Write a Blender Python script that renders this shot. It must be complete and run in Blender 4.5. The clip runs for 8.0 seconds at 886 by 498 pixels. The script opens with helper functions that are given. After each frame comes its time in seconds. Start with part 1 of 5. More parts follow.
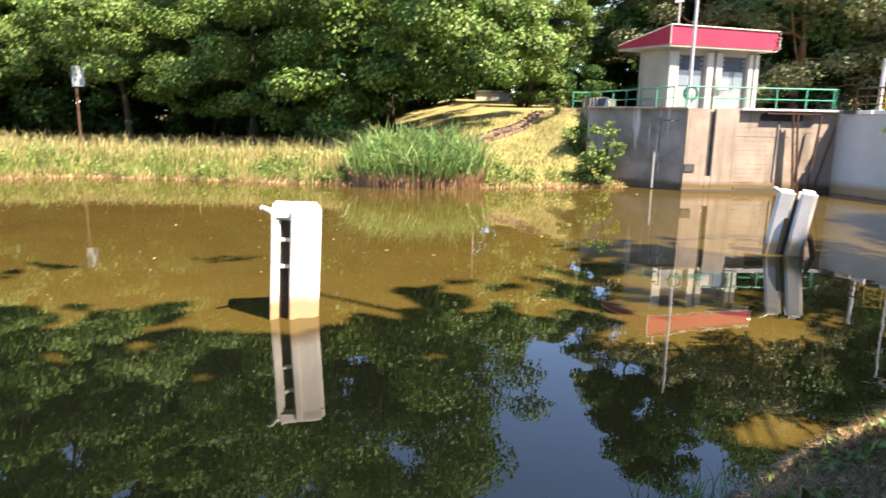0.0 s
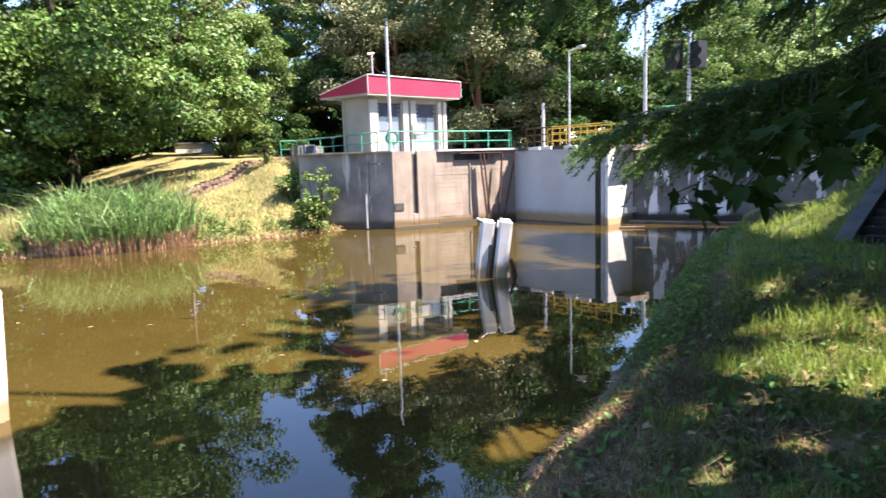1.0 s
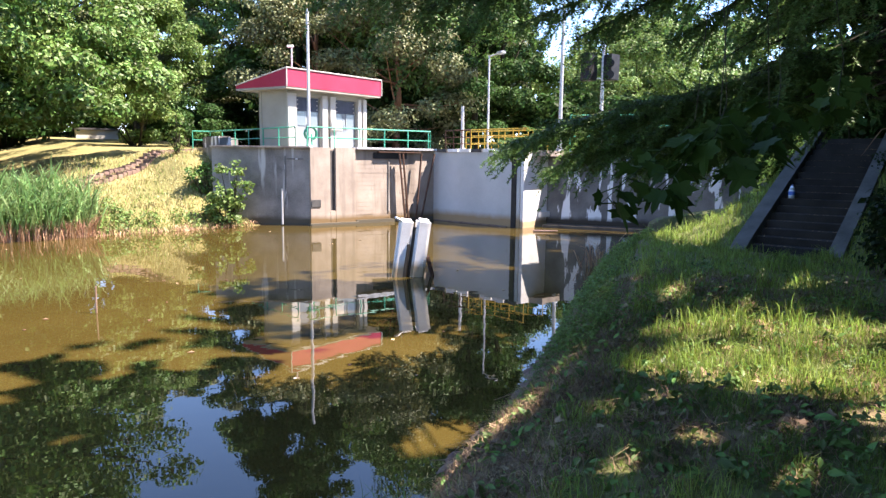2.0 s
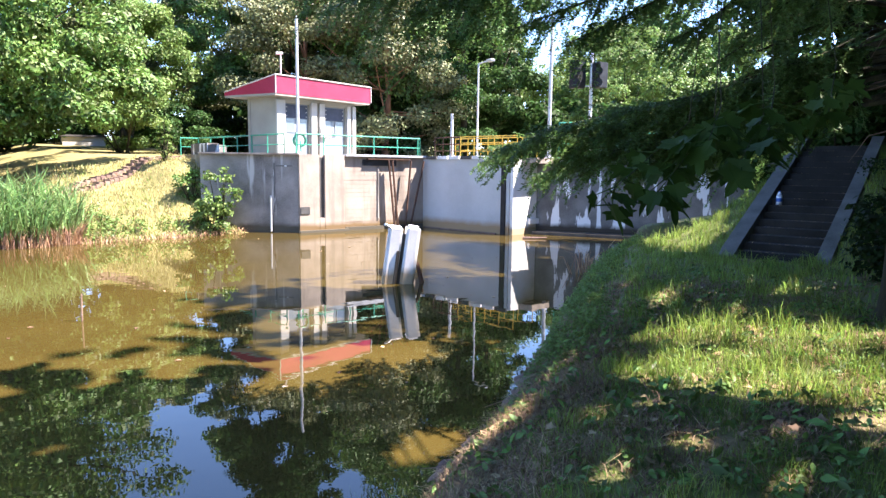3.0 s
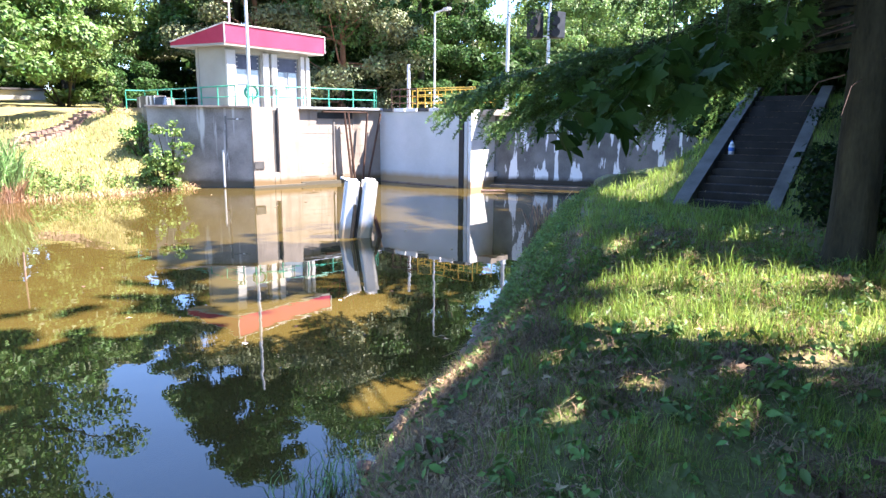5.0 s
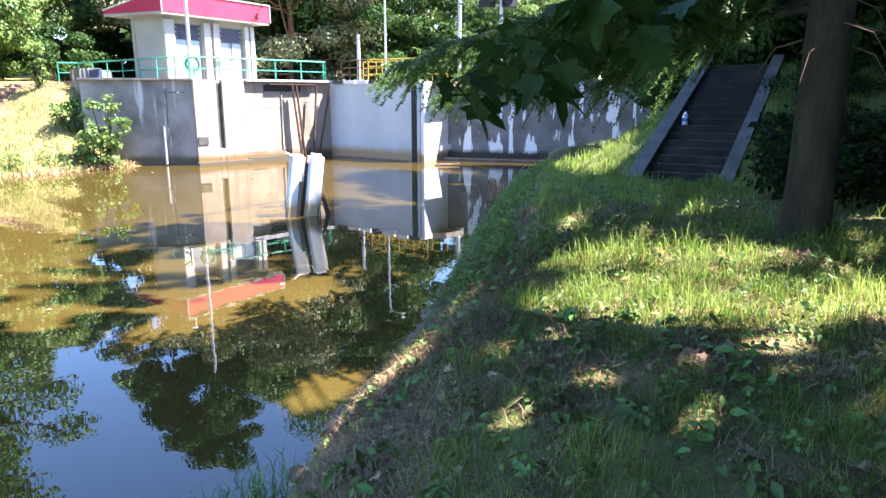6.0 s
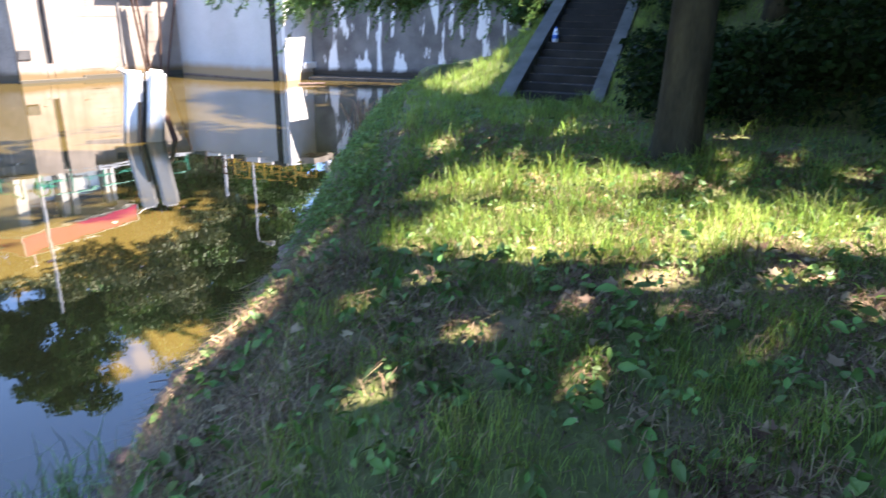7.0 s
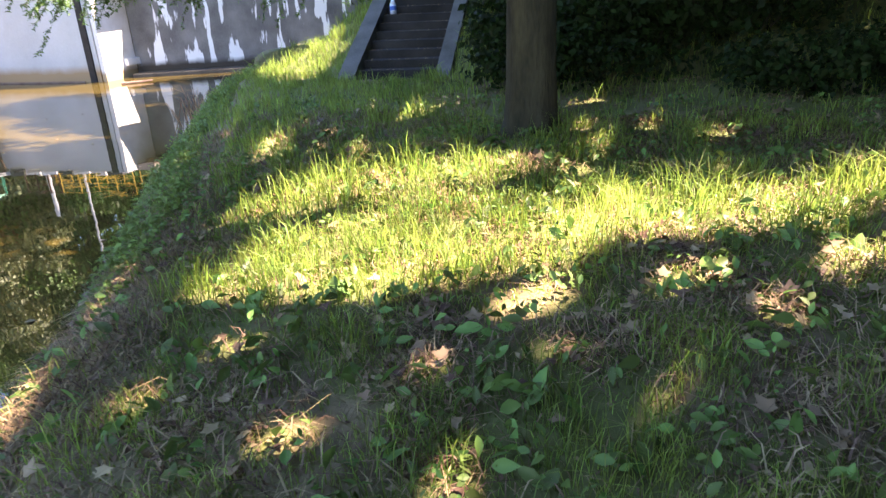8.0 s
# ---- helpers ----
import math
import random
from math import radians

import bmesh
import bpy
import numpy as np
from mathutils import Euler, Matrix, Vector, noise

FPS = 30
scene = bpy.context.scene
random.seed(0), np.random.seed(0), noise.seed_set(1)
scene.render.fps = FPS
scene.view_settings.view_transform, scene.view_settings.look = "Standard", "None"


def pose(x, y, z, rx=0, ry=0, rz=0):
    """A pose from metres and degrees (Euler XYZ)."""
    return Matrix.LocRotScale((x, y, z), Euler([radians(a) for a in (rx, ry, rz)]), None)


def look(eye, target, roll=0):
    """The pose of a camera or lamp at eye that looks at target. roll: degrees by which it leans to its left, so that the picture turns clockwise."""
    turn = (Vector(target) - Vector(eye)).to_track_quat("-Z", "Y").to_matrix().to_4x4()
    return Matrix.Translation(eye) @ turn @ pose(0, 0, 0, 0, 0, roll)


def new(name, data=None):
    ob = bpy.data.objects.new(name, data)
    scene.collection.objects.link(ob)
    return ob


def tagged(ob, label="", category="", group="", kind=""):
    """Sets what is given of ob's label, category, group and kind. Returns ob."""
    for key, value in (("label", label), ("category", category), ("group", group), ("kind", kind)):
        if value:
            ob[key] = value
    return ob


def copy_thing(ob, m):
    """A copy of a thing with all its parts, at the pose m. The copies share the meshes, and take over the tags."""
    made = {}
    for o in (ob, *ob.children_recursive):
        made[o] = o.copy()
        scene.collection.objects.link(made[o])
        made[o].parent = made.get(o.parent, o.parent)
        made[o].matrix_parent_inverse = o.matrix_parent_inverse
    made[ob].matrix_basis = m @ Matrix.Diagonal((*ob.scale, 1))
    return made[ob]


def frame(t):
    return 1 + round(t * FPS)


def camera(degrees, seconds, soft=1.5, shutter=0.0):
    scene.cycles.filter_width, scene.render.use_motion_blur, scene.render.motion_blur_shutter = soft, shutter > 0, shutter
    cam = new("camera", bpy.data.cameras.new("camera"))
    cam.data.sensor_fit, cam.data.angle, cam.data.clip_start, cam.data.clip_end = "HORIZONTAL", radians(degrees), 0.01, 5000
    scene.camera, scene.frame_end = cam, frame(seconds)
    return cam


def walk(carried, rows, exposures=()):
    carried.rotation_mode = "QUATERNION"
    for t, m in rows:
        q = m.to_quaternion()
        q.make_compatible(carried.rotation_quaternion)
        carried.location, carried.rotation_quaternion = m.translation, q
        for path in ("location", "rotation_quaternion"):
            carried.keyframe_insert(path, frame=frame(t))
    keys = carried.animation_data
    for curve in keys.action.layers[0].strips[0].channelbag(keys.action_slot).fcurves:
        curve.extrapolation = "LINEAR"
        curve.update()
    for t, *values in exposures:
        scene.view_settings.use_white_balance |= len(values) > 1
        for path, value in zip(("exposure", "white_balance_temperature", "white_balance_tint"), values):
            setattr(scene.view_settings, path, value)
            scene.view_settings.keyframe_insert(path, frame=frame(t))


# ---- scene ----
cam = camera(67.12, 8.0, soft=1.4, shutter=0.2)
# seconds, place, tilt, roll about the lens axis, heading
PATH = [
    (0.0, 0.000, 0.000, 2.867, 78.74, 1.15, 0.00),
    (0.5, -0.034, 0.144, 2.848, 82.39, -2.71, -11.13),
    (1.0, -0.121, 0.218, 2.860, 82.59, -1.82, -23.98),
    (1.5, -0.117, 0.249, 2.842, 82.86, -0.05, -29.52),
    (2.0, -0.191, 0.196, 2.846, 82.51, 0.63, -31.26),
    (3.5, -0.167, 0.240, 2.822, 83.31, 0.45, -32.58),
    (4.0, -0.154, 0.236, 2.818, 82.68, 0.28, -33.47),
    (5.5, 0.023, 0.353, 2.743, 78.19, 0.24, -37.36),
    (6.0, 0.324, 0.576, 2.739, 77.10, 0.02, -39.32),
    (6.5, 0.544, 0.789, 2.681, 69.10, -1.71, -37.66),
    (7.0, 0.909, 1.010, 2.634, 70.62, 1.31, -50.45),
    (7.5, 1.444, 1.134, 2.506, 72.94, -4.06, -58.93),
    (8.0, 1.899, 1.375, 2.584, 68.57, -2.79, -61.48),
]
walk(cam, [(t, pose(x, y, z, p, 0, h) @ pose(0, 0, 0, 0, 0, r)) for t, x, y, z, p, r, h in PATH],
     exposures=[(0.0, 2.32, 8000, 18), (0.6, 2.3, 7100, 19), (1.2, 2.3, 7000, 22), (3.5, 2.86, 6500, 21), (5.5, 3.1, 6400, 20), (6.5, 3.08, 6450, 19), (7.2, 3.36, 6900, 21), (8.0, 3.58, 7900, 25)])

# ---------------------------------------------------------------- light
SUN = Vector((0.84, -0.54, 0.0)).normalized() * math.cos(radians(57)) + Vector((0, 0, math.sin(radians(57))))
world = bpy.data.worlds.new("sky")
scene.world = world
world.use_nodes = True
wn = world.node_tree
sky = wn.nodes.new("ShaderNodeTexSky")
sky.sky_type, sky.sun_disc = "NISHITA", False
sky.dust_density, sky.ozone_density = 0.0, 8.0
sky.sun_elevation, sky.sun_rotation = radians(57), math.atan2(SUN.x, SUN.y)
wn.links.new(sky.outputs[0], wn.nodes["Background"].inputs[0])
wn.nodes["Background"].inputs[1].default_value = 0.118
lamp = bpy.data.lights.new("sun", "SUN")
lamp.energy, lamp.angle, lamp.color = 5.0, radians(0.5), (1.0, 0.95, 0.86)
sun = new("sun", lamp)
sun.matrix_world = look(SUN * 60, (0, 0, 0))


# ---------------------------------------------------------------- materials
def material(name, col_a, col_b, rough=0.8, scale=3.0, fine=40.0, bump=0.3, bump_dist=0.01, spec=0.3, metal=0.0, per="", spread=0.0,
             streak=None, warp=(1, 1, 1), extra=None, translucent=0.0):
    """Two colours mixed by a coarse and a fine noise in world metres; per: 'object' or 'island' adds a spread in value."""
    m = bpy.data.materials.new(name)
    m.use_nodes = True
    t = m.node_tree
    n, l = t.nodes, t.links
    b = n["Principled BSDF"]
    geo = n.new("ShaderNodeNewGeometry")
    mp = n.new("ShaderNodeMapping")
    mp.inputs["Scale"].default_value = warp
    l.new(geo.outputs["Position"], mp.inputs[0])
    na, nb = n.new("ShaderNodeTexNoise"), n.new("ShaderNodeTexNoise")
    na.inputs["Scale"].default_value, nb.inputs["Scale"].default_value = scale, fine
    na.inputs["Detail"].default_value, nb.inputs["Detail"].default_value = 6, 4
    l.new(mp.outputs[0], na.inputs[0]), l.new(mp.outputs[0], nb.inputs[0])
    add = n.new("ShaderNodeMath")
    add.operation = "MULTIPLY_ADD"
    add.inputs[1].default_value = 0.45
    l.new(nb.outputs[0], add.inputs[0]), l.new(na.outputs[0], add.inputs[2])
    ramp = n.new("ShaderNodeMapRange")
    ramp.inputs[1].default_value, ramp.inputs[2].default_value = 0.5, 0.95
    l.new(add.outputs[0], ramp.inputs[0])
    mix = n.new("ShaderNodeMix")
    mix.data_type = "RGBA"
    mix.inputs[6].default_value, mix.inputs[7].default_value = (*col_a, 1), (*col_b, 1)
    l.new(ramp.outputs[0], mix.inputs[0])
    col = mix.outputs[2]
    if streak:
        # rain streaks and lime: stretched noise, with an edge
        c, size, lo, hi = streak
        ms = n.new("ShaderNodeMapping")
        ms.inputs["Scale"].default_value = size
        l.new(geo.outputs["Position"], ms.inputs[0])
        ns = n.new("ShaderNodeTexNoise")
        ns.inputs["Scale"].default_value, ns.inputs["Detail"].default_value = 1.0, 5
        l.new(ms.outputs[0], ns.inputs[0])
        rs = n.new("ShaderNodeMapRange")
        rs.inputs[1].default_value, rs.inputs[2].default_value = lo, hi
        l.new(ns.outputs[0], rs.inputs[0])
        m2 = n.new("ShaderNodeMix")
        m2.data_type = "RGBA"
        m2.inputs[7].default_value = (*c, 1)
        l.new(rs.outputs[0], m2.inputs[0]), l.new(col, m2.inputs[6])
        col = m2.outputs[2]
    if per:
        src = n.new("ShaderNodeObjectInfo").outputs["Random"] if per == "object" else geo.outputs["Random Per Island"]
        hs = n.new("ShaderNodeHueSaturation")
        mr = n.new("ShaderNodeMapRange")
        mr.inputs[3].default_value, mr.inputs[4].default_value = 1 - spread, 1 + spread
        l.new(src, mr.inputs[0]), l.new(mr.outputs[0], hs.inputs["Value"])
        hm = n.new("ShaderNodeMapRange")
        hm.inputs[3].default_value, hm.inputs[4].default_value = 0.5 - 0.05 * spread, 0.5 + 0.05 * spread
        l.new(src, hm.inputs[0]), l.new(hm.outputs[0], hs.inputs["Hue"])
        l.new(col, hs.inputs["Color"])
        col = hs.outputs[0]
    if extra:
        col = extra(n, l, geo, col)
    l.new(col, b.inputs["Base Color"])
    b.inputs["Roughness"].default_value, b.inputs["Metallic"].default_value = rough, metal
    b.inputs["Specular IOR Level"].default_value = spec
    if bump:
        bp = n.new("ShaderNodeBump")
        bp.inputs["Strength"].default_value, bp.inputs["Distance"].default_value = bump, bump_dist
        l.new(add.outputs[0], bp.inputs["Height"]), l.new(bp.outputs[0], b.inputs["Normal"])
    if translucent:
        tr = n.new("ShaderNodeBsdfTranslucent")
        l.new(col, tr.inputs[0])
        ms = n.new("ShaderNodeMixShader")
        ms.inputs[0].default_value = translucent
        l.new(b.outputs[0], ms.inputs[1]), l.new(tr.outputs[0], ms.inputs[2])
        l.new(ms.outputs[0], n["Material Output"].inputs[0])
    return m


def waterline(low, high, colour):
    """A wet and muddy band left by the water's level."""
    def add(n, l, geo, col):
        sep = n.new("ShaderNodeSeparateXYZ")
        l.new(geo.outputs["Position"], sep.inputs[0])
        nz = n.new("ShaderNodeTexNoise")
        nz.inputs["Scale"].default_value = 2.5
        l.new(geo.outputs["Position"], nz.inputs[0])
        ad = n.new("ShaderNodeMath")
        ad.operation = "MULTIPLY_ADD"
        ad.inputs[1].default_value = -0.18
        l.new(nz.outputs[0], ad.inputs[0]), l.new(sep.outputs[2], ad.inputs[2])
        r = n.new("ShaderNodeMapRange")
        r.inputs[1].default_value, r.inputs[2].default_value = low - 0.09, high - 0.09
        r.inputs[3].default_value, r.inputs[4].default_value = 1, 0
        l.new(ad.outputs[0], r.inputs[0])
        m = n.new("ShaderNodeMix")
        m.data_type = "RGBA"
        m.inputs[7].default_value = (*colour, 1)
        l.new(r.outputs[0], m.inputs[0]), l.new(col, m.inputs[6])
        return m.outputs[2]
    return add


MUD = (0.16, 0.105, 0.05)
CONCRETE = material("concrete", (0.25, 0.207, 0.17), (0.38, 0.322, 0.268), 0.9, 1.2, 30, 0.4, 0.01, streak=((0.20, 0.165, 0.135), (2.5, 2.5, 0.25), 0.50, 0.68),
                    extra=waterline(0.25, 0.45, MUD))
CONCRETE_DARK = material("weathered_concrete", (0.09, 0.087, 0.083), (0.20, 0.193, 0.185), 0.9, 1.2, 30, 0.4, 0.01,
                         streak=((0.70, 0.70, 0.70), (2.4, 2.4, 0.45), 0.555, 0.575), extra=waterline(0.3, 0.5, (0.05, 0.04, 0.03)))
# streaked concrete, darkened so that the side wall's shade is in the colour
CONCRETE_SHADE = material("shaded_streaked_concrete", (0.12, 0.11, 0.10), (0.33, 0.30, 0.27), 0.9, 0.9, 30, 0.4, 0.01,
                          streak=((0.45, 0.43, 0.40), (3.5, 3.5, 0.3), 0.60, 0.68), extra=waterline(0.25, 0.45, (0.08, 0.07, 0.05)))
WET = material("wet_concrete", (0.035, 0.03, 0.025), (0.09, 0.08, 0.065), 0.6, 2.0, 40, 0.4, 0.008)
# near-black: the deep shade over the stairs is put into the concrete's colour
STAIR_SHADED = material("shaded_stair_concrete", (0.012, 0.011, 0.0095), (0.036, 0.033, 0.029), 0.9, 2.0, 40, 0.5, 0.008)
STRINGER = material("stringer_concrete", (0.06, 0.06, 0.05), (0.135, 0.132, 0.115), 0.9, 2.0, 40, 0.4, 0.008)
PLASTER = material("plaster", (0.25, 0.24, 0.205), (0.325, 0.312, 0.268), 0.85, 1.0, 60, 0.2, 0.004)
PILASTER = material("white_plaster", (0.38, 0.37, 0.34), (0.48, 0.47, 0.435), 0.8, 1.0, 60, 0.2, 0.004)
RED = material("red_sheet", (0.32, 0.022, 0.052), (0.40, 0.035, 0.075), 0.5, 1.0, 20, 0.1, 0.004)
WHITE = material("white_paint", (0.62, 0.60, 0.58), (0.80, 0.79, 0.78), 0.6, 2.0, 30, 0.25, 0.005, extra=waterline(0.22, 0.42, (0.36, 0.27, 0.17)))
TIMBER = material("wet_timber", (0.02, 0.018, 0.015), (0.07, 0.06, 0.05), 0.6, 3, 40, 0.4, 0.006)
GATE = material("gate_paint", (0.41, 0.415, 0.41), (0.52, 0.525, 0.52), 0.6, 0.8, 20, 0.15, 0.005, extra=waterline(0.3, 0.6, (0.33, 0.22, 0.12)))
DOOR = material("door_paint", (0.17, 0.20, 0.22), (0.24, 0.27, 0.29), 0.5, 1.5, 30, 0.1, 0.003)
GREEN = material("green_paint", (0.03, 0.25, 0.16), (0.06, 0.36, 0.24), 0.45, 4, 50, 0.1, 0.002)
YELLOW = material("yellow_paint", (0.36, 0.24, 0.03), (0.50, 0.34, 0.06), 0.5, 4, 50, 0.1, 0.002)
RUSTY = material("rust", (0.035, 0.02, 0.014), (0.10, 0.05, 0.032), 0.8, 5, 60, 0.4, 0.003)
STEEL = material("galvanised", (0.42, 0.43, 0.45), (0.58, 0.59, 0.60), 0.45, 3, 40, 0.1, 0.002, metal=0.3)
BLACK = material("black_plastic", (0.012, 0.012, 0.014), (0.03, 0.03, 0.032), 0.5, 4, 40, 0.1, 0.002)
SLATE = material("dark_slot", (0.05, 0.05, 0.05), (0.10, 0.095, 0.09), 0.8, 3, 40, 0.2, 0.004)
BARK = material("bark", (0.017, 0.0155, 0.009), (0.06, 0.052, 0.028), 0.95, 6, 40, 1.0, 0.03, warp=(1, 1, 0.25))
PINE_BARK = material("pine_bark", (0.16, 0.08, 0.045), (0.28, 0.15, 0.09), 0.95, 6, 40, 0.8, 0.02, warp=(1, 1, 0.3))
STONE = material("path_stone", (0.12, 0.075, 0.058), (0.23, 0.16, 0.125), 0.9, 4, 40, 0.5, 0.01, per="object", spread=0.25)


def foliage(name, a, b, spread=0.45, translucent=0.35, scale=0.5):
    return material(name, a, b, 0.55, scale, 8, 0, spec=0.35, per="island", spread=spread, translucent=translucent)


LEAF = foliage("leaf", (0.055, 0.112, 0.022), (0.15, 0.245, 0.055), 0.55, 0.26)
# shaded copy of the leaf colour, for the maple twig hanging overhead
MAPLE_SHADED = foliage("shaded_maple_leaf", (0.018, 0.035, 0.006), (0.042, 0.072, 0.012), 0.4, 0.35)
MAPLE_SHADED.node_tree.nodes["Principled BSDF"].inputs["Specular IOR Level"].default_value = 0.1
LEAF_LIGHT = foliage("light_leaf", (0.095, 0.165, 0.04), (0.18, 0.26, 0.065))
# dark green; for understorey and embankment wood it also holds their shade
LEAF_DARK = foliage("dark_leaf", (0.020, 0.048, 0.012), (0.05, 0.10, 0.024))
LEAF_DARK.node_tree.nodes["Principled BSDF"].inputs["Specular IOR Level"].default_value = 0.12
# shaded copy of the dark leaf: the embankment's gloom is in its colour
IVY_SHADED = foliage("shaded_ivy_leaf", (0.010, 0.022, 0.006), (0.026, 0.05, 0.012))
IVY_SHADED.node_tree.nodes["Principled BSDF"].inputs["Specular IOR Level"].default_value = 0.1
NEEDLE = foliage("needle", (0.055, 0.115, 0.03), (0.14, 0.23, 0.065), 0.5, translucent=0.5)
PINE = foliage("pine_needle", (0.10, 0.125, 0.05), (0.20, 0.205, 0.09), translucent=0.2)
GRASS = foliage("grass", (0.085, 0.15, 0.022), (0.29, 0.37, 0.075), 0.5, 0.5, 1.5)
DRY = foliage("dry_grass", (0.21, 0.19, 0.075), (0.40, 0.345, 0.16), 0.4, 0.3, 1.0)
SHORE = foliage("shore_grass", (0.08, 0.15, 0.025), (0.20, 0.28, 0.06), 0.5, 0.4, 1.0)
REED = foliage("reed", (0.11, 0.20, 0.06), (0.26, 0.38, 0.14), 0.55, 0.35)
REED_DRY = foliage("dry_reed", (0.30, 0.17, 0.10), (0.46, 0.29, 0.18), 0.4, 0.2)
LITTER = foliage("leaf_litter", (0.12, 0.074, 0.04), (0.36, 0.245, 0.155), 0.6, 0.1)
LITTER.node_tree.nodes["Principled BSDF"].inputs["Specular IOR Level"].default_value = 0.1


def ground_material():
    m = material("earth_and_turf", (0.06, 0.075, 0.02), (0.14, 0.145, 0.048), 0.95, 1.3, 16, 1.0, 0.06)
    t = m.node_tree
    n, l = t.nodes, t.links
    b = n["Principled BSDF"]
    old = b.inputs["Base Color"].links[0].from_socket
    att = n.new("ShaderNodeAttribute")
    att.attribute_name = "soil"
    nz = n.new("ShaderNodeTexNoise")
    nz.inputs["Scale"].default_value, nz.inputs["Detail"].default_value = 7, 6
    g = n.new("ShaderNodeNewGeometry")
    l.new(g.outputs["Position"], nz.inputs[0])
    s = n.new("ShaderNodeMix")
    s.data_type = "RGBA"
    s.inputs[6].default_value, s.inputs[7].default_value = (0.06, 0.04, 0.02, 1), (0.26, 0.18, 0.11, 1)
    l.new(nz.outputs[0], s.inputs[0])
    x = n.new("ShaderNodeMix")
    x.data_type = "RGBA"
    l.new(att.outputs["Fac"], x.inputs[0]), l.new(old, x.inputs[6]), l.new(s.outputs[2], x.inputs[7])
    d = n.new("ShaderNodeAttribute")
    d.attribute_name = "dry"
    y = n.new("ShaderNodeMix")
    y.data_type = "RGBA"
    y.inputs[7].default_value = (0.26, 0.205, 0.085, 1)
    l.new(d.outputs["Fac"], y.inputs[0]), l.new(x.outputs[2], y.inputs[6])
    l.new(y.outputs[2], b.inputs["Base Color"])
    return m


def water_material():
    m = bpy.data.materials.new("pond_water")
    m.use_nodes = True
    n, l = m.node_tree.nodes, m.node_tree.links
    b = n["Principled BSDF"]
    g = n.new("ShaderNodeNewGeometry")
    nz = n.new("ShaderNodeTexNoise")
    nz.inputs["Scale"].default_value, nz.inputs["Detail"].default_value = 0.35, 4
    l.new(g.outputs["Position"], nz.inputs[0])
    x = n.new("ShaderNodeMix")
    x.data_type = "RGBA"
    x.inputs[6].default_value, x.inputs[7].default_value = (0.036, 0.025, 0.006, 1), (0.066, 0.0475, 0.013, 1)
    l.new(nz.outputs[0], x.inputs[0]), l.new(x.outputs[2], b.inputs["Base Color"])
    b.inputs["Roughness"].default_value, b.inputs["IOR"].default_value = 0.006, 1.52
    w1, w2 = n.new("ShaderNodeTexNoise"), n.new("ShaderNodeTexNoise")
    w1.inputs["Scale"].default_value, w2.inputs["Scale"].default_value = 1.1, 5.0
    w1.inputs["Detail"].default_value = 2
    l.new(g.outputs["Position"], w1.inputs[0]), l.new(g.outputs["Position"], w2.inputs[0])
    ad = n.new("ShaderNodeMath")
    ad.operation = "MULTIPLY_ADD"
    ad.inputs[1].default_value = 0.12
    l.new(w2.outputs[0], ad.inputs[0]), l.new(w1.outputs[0], ad.inputs[2])
    bp = n.new("ShaderNodeBump")
    bp.inputs["Strength"].default_value, bp.inputs["Distance"].default_value = 1.0, 0.0028
    l.new(ad.outputs[0], bp.inputs["Height"]), l.new(bp.outputs[0], b.inputs["Normal"])
    return m


# ---------------------------------------------------------------- mesh helpers
def mesh_of(name, bm, mat, smooth=False):
    me = bpy.data.meshes.new(name)
    bm.to_mesh(me)
    bm.free()
    me.materials.append(mat)
    if smooth:
        me.shade_smooth()
    return me


def part(name, bm, mat, parent=None, label="", smooth=False):
    ob = new(name, mesh_of(name, bm, mat, smooth))
    if parent:
        ob.parent = parent
    if label:
        ob["label"] = label
    return ob


def thing(name, m, label, category, group="", kind=""):
    ob = new(name)
    ob.matrix_world = m
    ob.empty_display_size = 0.2
    return tagged(ob, label, category, group, kind)


def box(bm, lo, hi, bevel=0.0, m=None):
    r = bmesh.ops.create_cube(bm, size=1)
    vs = r["verts"]
    lo, hi = Vector(lo), Vector(hi)
    for v in vs:
        v.co = Vector([(a + b) / 2 + c * (b - a) for a, b, c in zip(lo, hi, v.co)])
    if bevel:
        es = list({e for v in vs for e in v.link_edges})
        g = bmesh.ops.bevel(bm, geom=es, offset=bevel, segments=2, affect="EDGES", clamp_overlap=True)
        vs = list({v for f in g["faces"] for v in f.verts} | {v for v in vs if v.is_valid})
    if m:
        bmesh.ops.transform(bm, matrix=m, verts=[v for v in vs if v.is_valid])
    return bm


def boxed(lo, hi, bevel=0.0, m=None):
    return box(bmesh.new(), lo, hi, bevel, m)


def prism(bm, plan, z0, z1):
    """An upright block over a plan polygon; z1 may be a list, a height for each corner."""
    tops = z1 if isinstance(z1, (list, tuple)) else [z1] * len(plan)
    a = [bm.verts.new((x, y, z0)) for x, y in plan]
    b = [bm.verts.new((x, y, z)) for (x, y), z in zip(plan, tops)]
    n = len(plan)
    for i in range(n):
        bm.faces.new((a[i], a[(i + 1) % n], b[(i + 1) % n], b[i]))
    bm.faces.new(b), bm.faces.new(a[::-1])
    bmesh.ops.recalc_face_normals(bm, faces=bm.faces)
    return bm


def tube(bm, a, b, r, r2=None, seg=8):
    a, b = Vector(a), Vector(b)
    d = b - a
    m = Matrix.Translation((a + b) / 2) @ d.to_track_quat("Z", "Y").to_matrix().to_4x4()
    bmesh.ops.create_cone(bm, cap_ends=True, segments=seg, radius1=r, radius2=r if r2 is None else r2, depth=d.length, matrix=m)
    return bm


def tubed(a, b, r, r2=None, seg=8):
    return tube(bmesh.new(), a, b, r, r2, seg)


